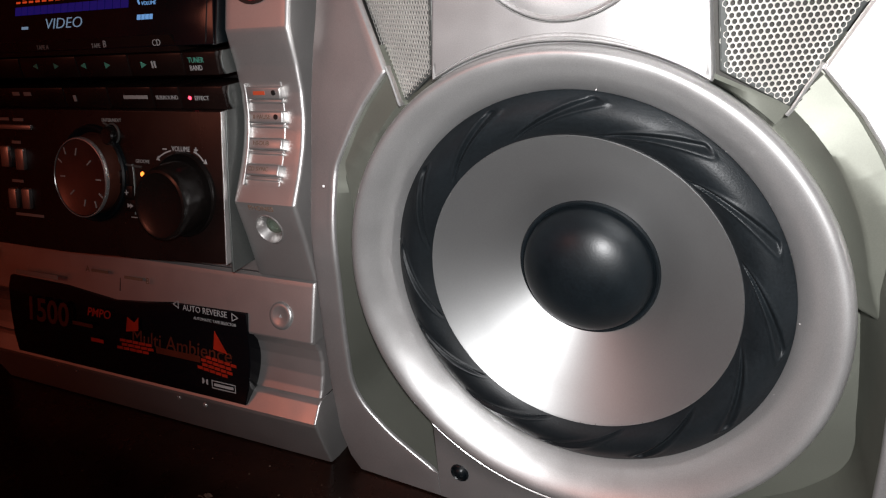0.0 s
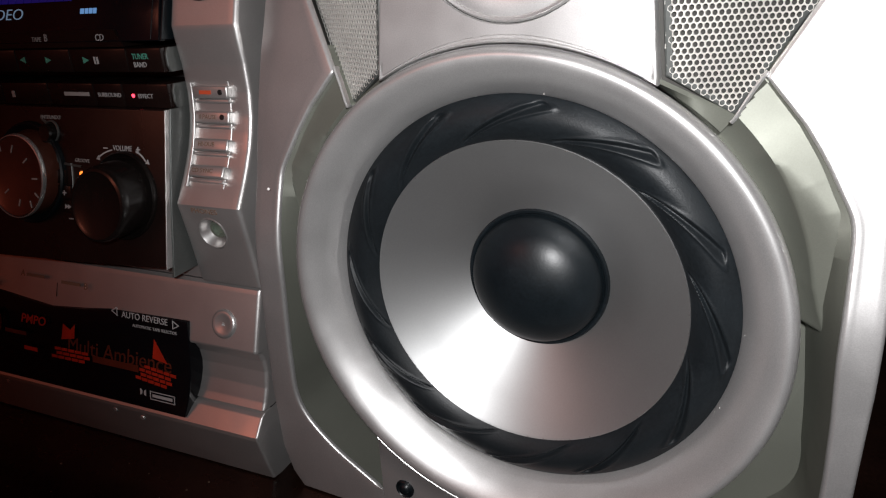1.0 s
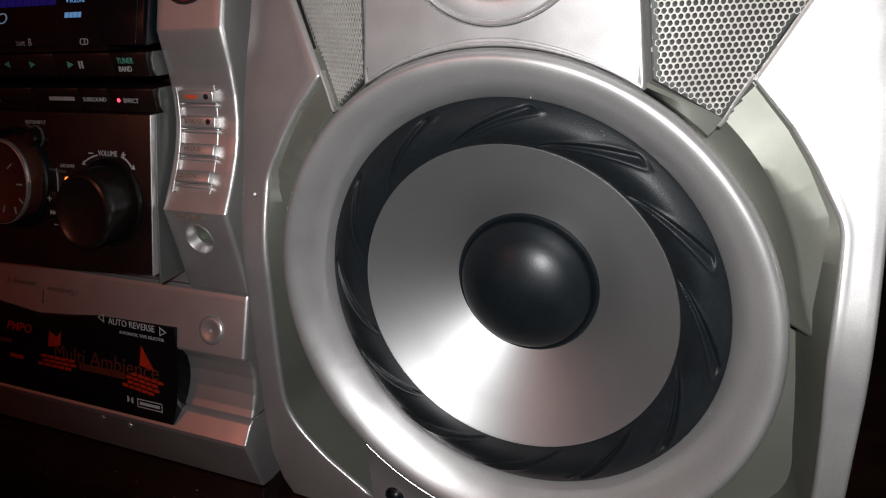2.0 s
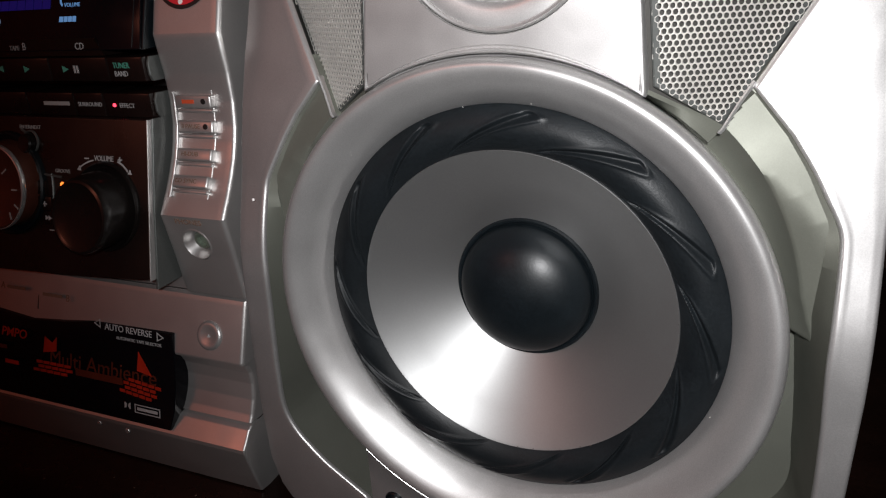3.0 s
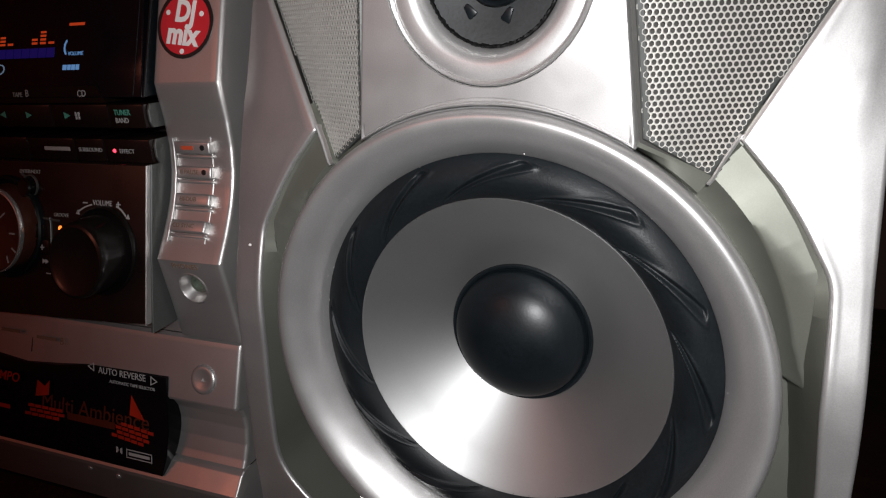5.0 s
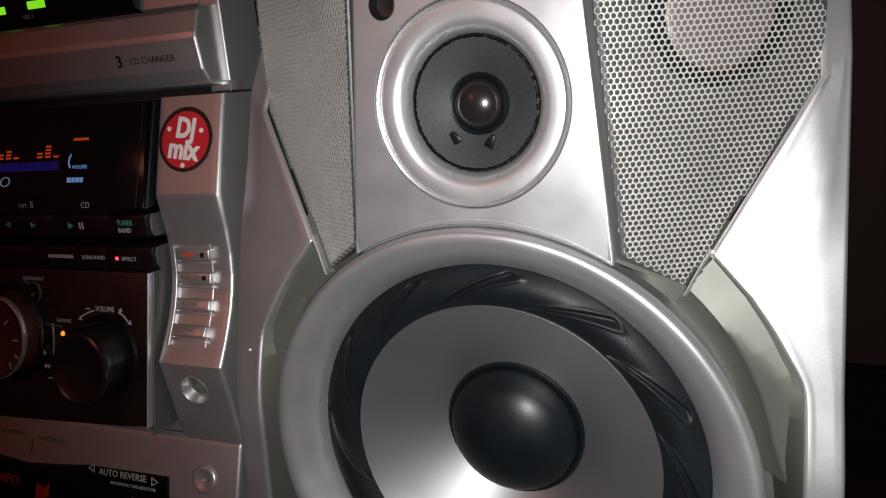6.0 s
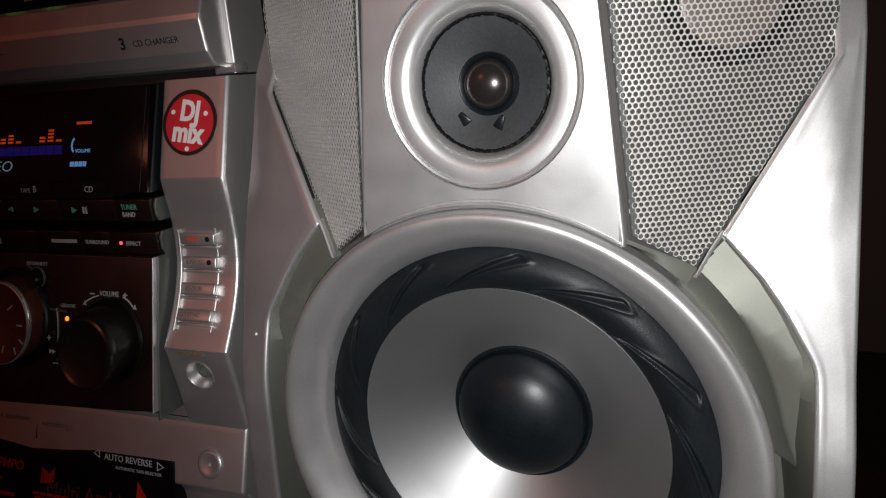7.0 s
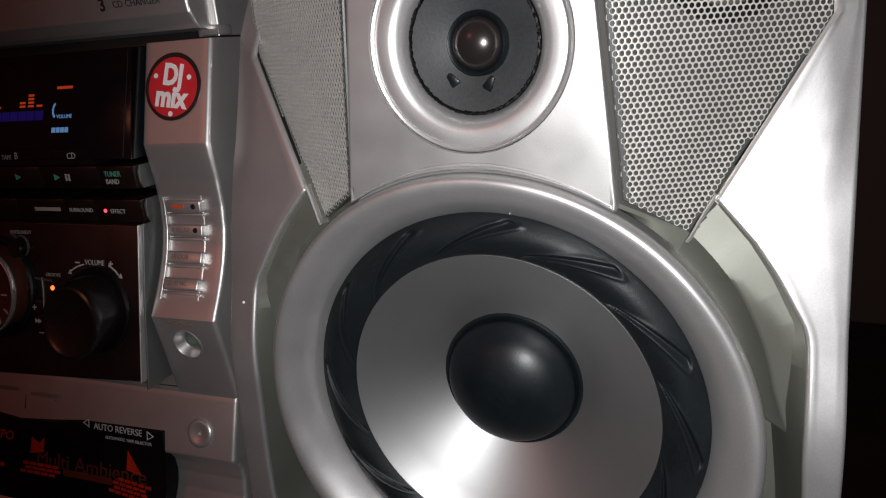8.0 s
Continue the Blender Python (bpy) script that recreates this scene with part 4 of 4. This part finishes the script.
# ---- disc tray and top ----
TRAY = [(0.1525, 0.0420), (0.1535, 0.0335), (0.1552, 0.0316), (0.1600, 0.0284), (0.1735, 0.0264), (0.1760, 0.0268), (0.1852, 0.0306), (0.1872, 0.0330), (0.1880, 0.0400)]
tray = part("disc_tray", loft(TRAY, RX0 + 0.003, RX1 - 0.0025, 0.06, e=0.0016), SILVER_FINE, receiver, "silver disc tray front", angle=30)
lettering("3", 0.0078, (-0.1815, 0.0262, 0.1668), BLACK, tray, -8, bold=0.0002)
lettering("CD CHANGER", 0.0042, (-0.1610, 0.0263, 0.1662), BLACK, tray, -8)
flat(rect(0.034, 0.0004), (-0.2850, 0.0262, 0.1700), BROWN, tray, "print_bar", -8, 0.0001)
part("side_plate", loft([(0.1500, 0.0425), (0.1890, 0.0425), (0.2250, 0.0450)], RX1 - 0.012, RX1 + 0.0006, 0.07, e=0.0012), SILVER_FINE, receiver, "silver side plate")
part("latch", box(RX1 - 0.0075, RX1 + 0.0022, 0.0400, 0.0500, 0.1502, 0.1546, 0.0006), CHROME, receiver, "small bright latch")
part("disc_panel", box(RX0 + 0.03, -0.1800, 0.0400, 0.0600, 0.1885, 0.2250, 0.0010), GLASS, receiver, "black glossy disc panel")
part("top_trim", loft([(0.1885, 0.0460), (0.1900, 0.0440), (0.2250, 0.0480)], -0.1810, RX1 - 0.011, 0.07, e=0.0012), SILVER_FINE, receiver)
for x in (-0.2480, -0.2800):
    flat(rect(0.0125, 0.0040), (x, 0.0398, 0.2015), LIT_GREEN, receiver, "lit_disc_key", 0, 0.0003, "lit green disc key")
lettering("DISC 3", 0.0028, (-0.2560, 0.0397, 0.1962), GREY, receiver)

# ---- sticker on the pillar ----
sz = 0.1295
sm = math.degrees(math.atan2(0.0348 - 0.0206, 0.1490 - 0.1050))
sticker = thing("sticker", (-0.1505, on_pillar(sz), sz + AX), "round red sticker with white lettering, stuck on the silver pillar", "sticker")
sf = pose(-0.1505, on_pillar(sz), sz, -sm, 0, 0)


def on_sticker(outline, x, z, up, mat, name, label=""):
    bm = prism(outline, -0.0001, 0.0001)
    bm.transform(sf @ pose(x, -up, z))
    return part(name, bm, mat, sticker, label)


rag = random.Random(7)
on_sticker([(x * (1 + 0.012 * rag.random()), z * (1 + 0.012 * rag.random())) for x, z in disc(0.0158, 64)], 0, 0, 0.0003, BLACK, "border", "black ragged border")
on_sticker(disc(0.0139, 64), 0.0002, -0.0003, 0.0006, STICKER, "red_face", "red face")
for txt, size, x, z, wd in (("DJ", 0.0136, 0.0006, 0.0047, 0.84), ("mix", 0.0136, -0.0004, -0.0052, 0.88)):
    p0 = sf @ Vector((x, -0.0009, z))
    lettering(txt, size, p0, STICKER_WHITE, sticker, sm, 0.0, wd, depth=0.0001, bold=0.00055, roll=-7)
for x, z in ((-0.0098, 0.0052), (0.0100, 0.0036), (-0.0004, -0.0124)):
    on_sticker(disc(0.0012, 20), x, z, 0.0009, STICKER_WHITE, "dot")

# ---- true widths along the receiver's front, then its slight turn towards the loudspeaker ----
STRIPS = ("pillar", "button_frame", "panel_edge", "end_cap", "display_edge", "side_plate", "top_trim", "latch", "door_seam", "mode_button", "function_button")
SWING = Matrix.Translation((RX1, 0, 0)) @ pose(0, 0, 0, 0, 0, 3.7) @ Matrix.Translation((-RX1, 0, 0))


def along(x):
    d = RX1 - x
    return RX1 - d * (0.945 - 0.29 * d) if d > 0 else x


def tip(q, step):
    """The control panel leans back at its top; what sits on it goes with it."""
    if not step:
        return q
    z = 0.1153 + (q.z - 0.1153) * step
    return Vector((0.0835 + (q.x - 0.0835) * step, q.y + (z - 0.035) * 0.25, z))


def settle(top):
    bpy.context.view_layer.update()
    for ob in (top, *top.children_recursive):
        if ob.type != "MESH":
            continue
        off = ob.matrix_world.translation - Vector((0, 0, AX))
        pts = [v.co + off for v in ob.data.vertices]
        lo, hi = min(q.x for q in pts), max(q.x for q in pts)
        mid = Vector((0.5 * (lo + hi), 0, 0.5 * (min(q.z for q in pts) + max(q.z for q in pts))))
        small = hi - lo < 0.06 and ob.name.split(".")[0] not in STRIPS
        near = 1 - 0.31 * (RX1 - along(mid.x))
        k = math.sqrt(near * (along(hi) - along(lo)) / (hi - lo))
        kind = ob.name.split(".")[0]
        on_panel = kind in ("control_panel", "panel_edge") or (small and -0.016 < mid.z < 0.0692 and mid.x < -0.1735 and -0.02 < off.y < 0.012 and ob.parent is not window)
        step = 0.0 if not on_panel else (1.0 if kind in ("control_panel", "panel_edge") else 1.0 + (mid.z - 0.035) * 0.25 / 0.2064)
        for v, q in zip(ob.data.vertices, pts):
            if small:
                q = Vector((along(mid.x) + k * (q.x - mid.x), q.y, 0.1153 + near * (mid.z - 0.1153) + k * (q.z - mid.z)))
            else:
                q = Vector((along(q.x), q.y, q.z))
            v.co = SWING @ tip(q, step) - off
        ob.data.update()


settle(receiver)
settle(sticker)

# ---- crumbs on the table ----
crumbs = bmesh.new()
cr = random.Random(11)
for _ in range(40):
    r = cr.uniform(0.0002, 0.0008)
    d = bmesh.ops.create_icosphere(crumbs, subdivisions=1, radius=r)
    o = Vector((cr.uniform(-0.36, -0.10), cr.uniform(-0.13, -0.015), -AX + r * 0.4))
    for v in d["verts"]:
        v.co = Vector((v.co.x * cr.uniform(0.8, 1.4), v.co.y, v.co.z * 0.5)) + o
for k in range(26):
    a, q = cr.uniform(0, 6.28), cr.random() ** 0.5
    r = cr.uniform(0.0004, 0.0012)
    d = bmesh.ops.create_icosphere(crumbs, subdivisions=1, radius=r)
    o = Vector((-0.172 + 0.012 * q * math.cos(a), -0.052 + 0.007 * q * math.sin(a), -AX + r * 0.15))
    for v in d["verts"]:
        v.co = Vector((v.co.x * 1.6, v.co.y, v.co.z * 0.25)) + o
alone("crumbs", crumbs, CRUMB, "pale crumbs and dust scattered on the dark table", "crumbs", "stuff")
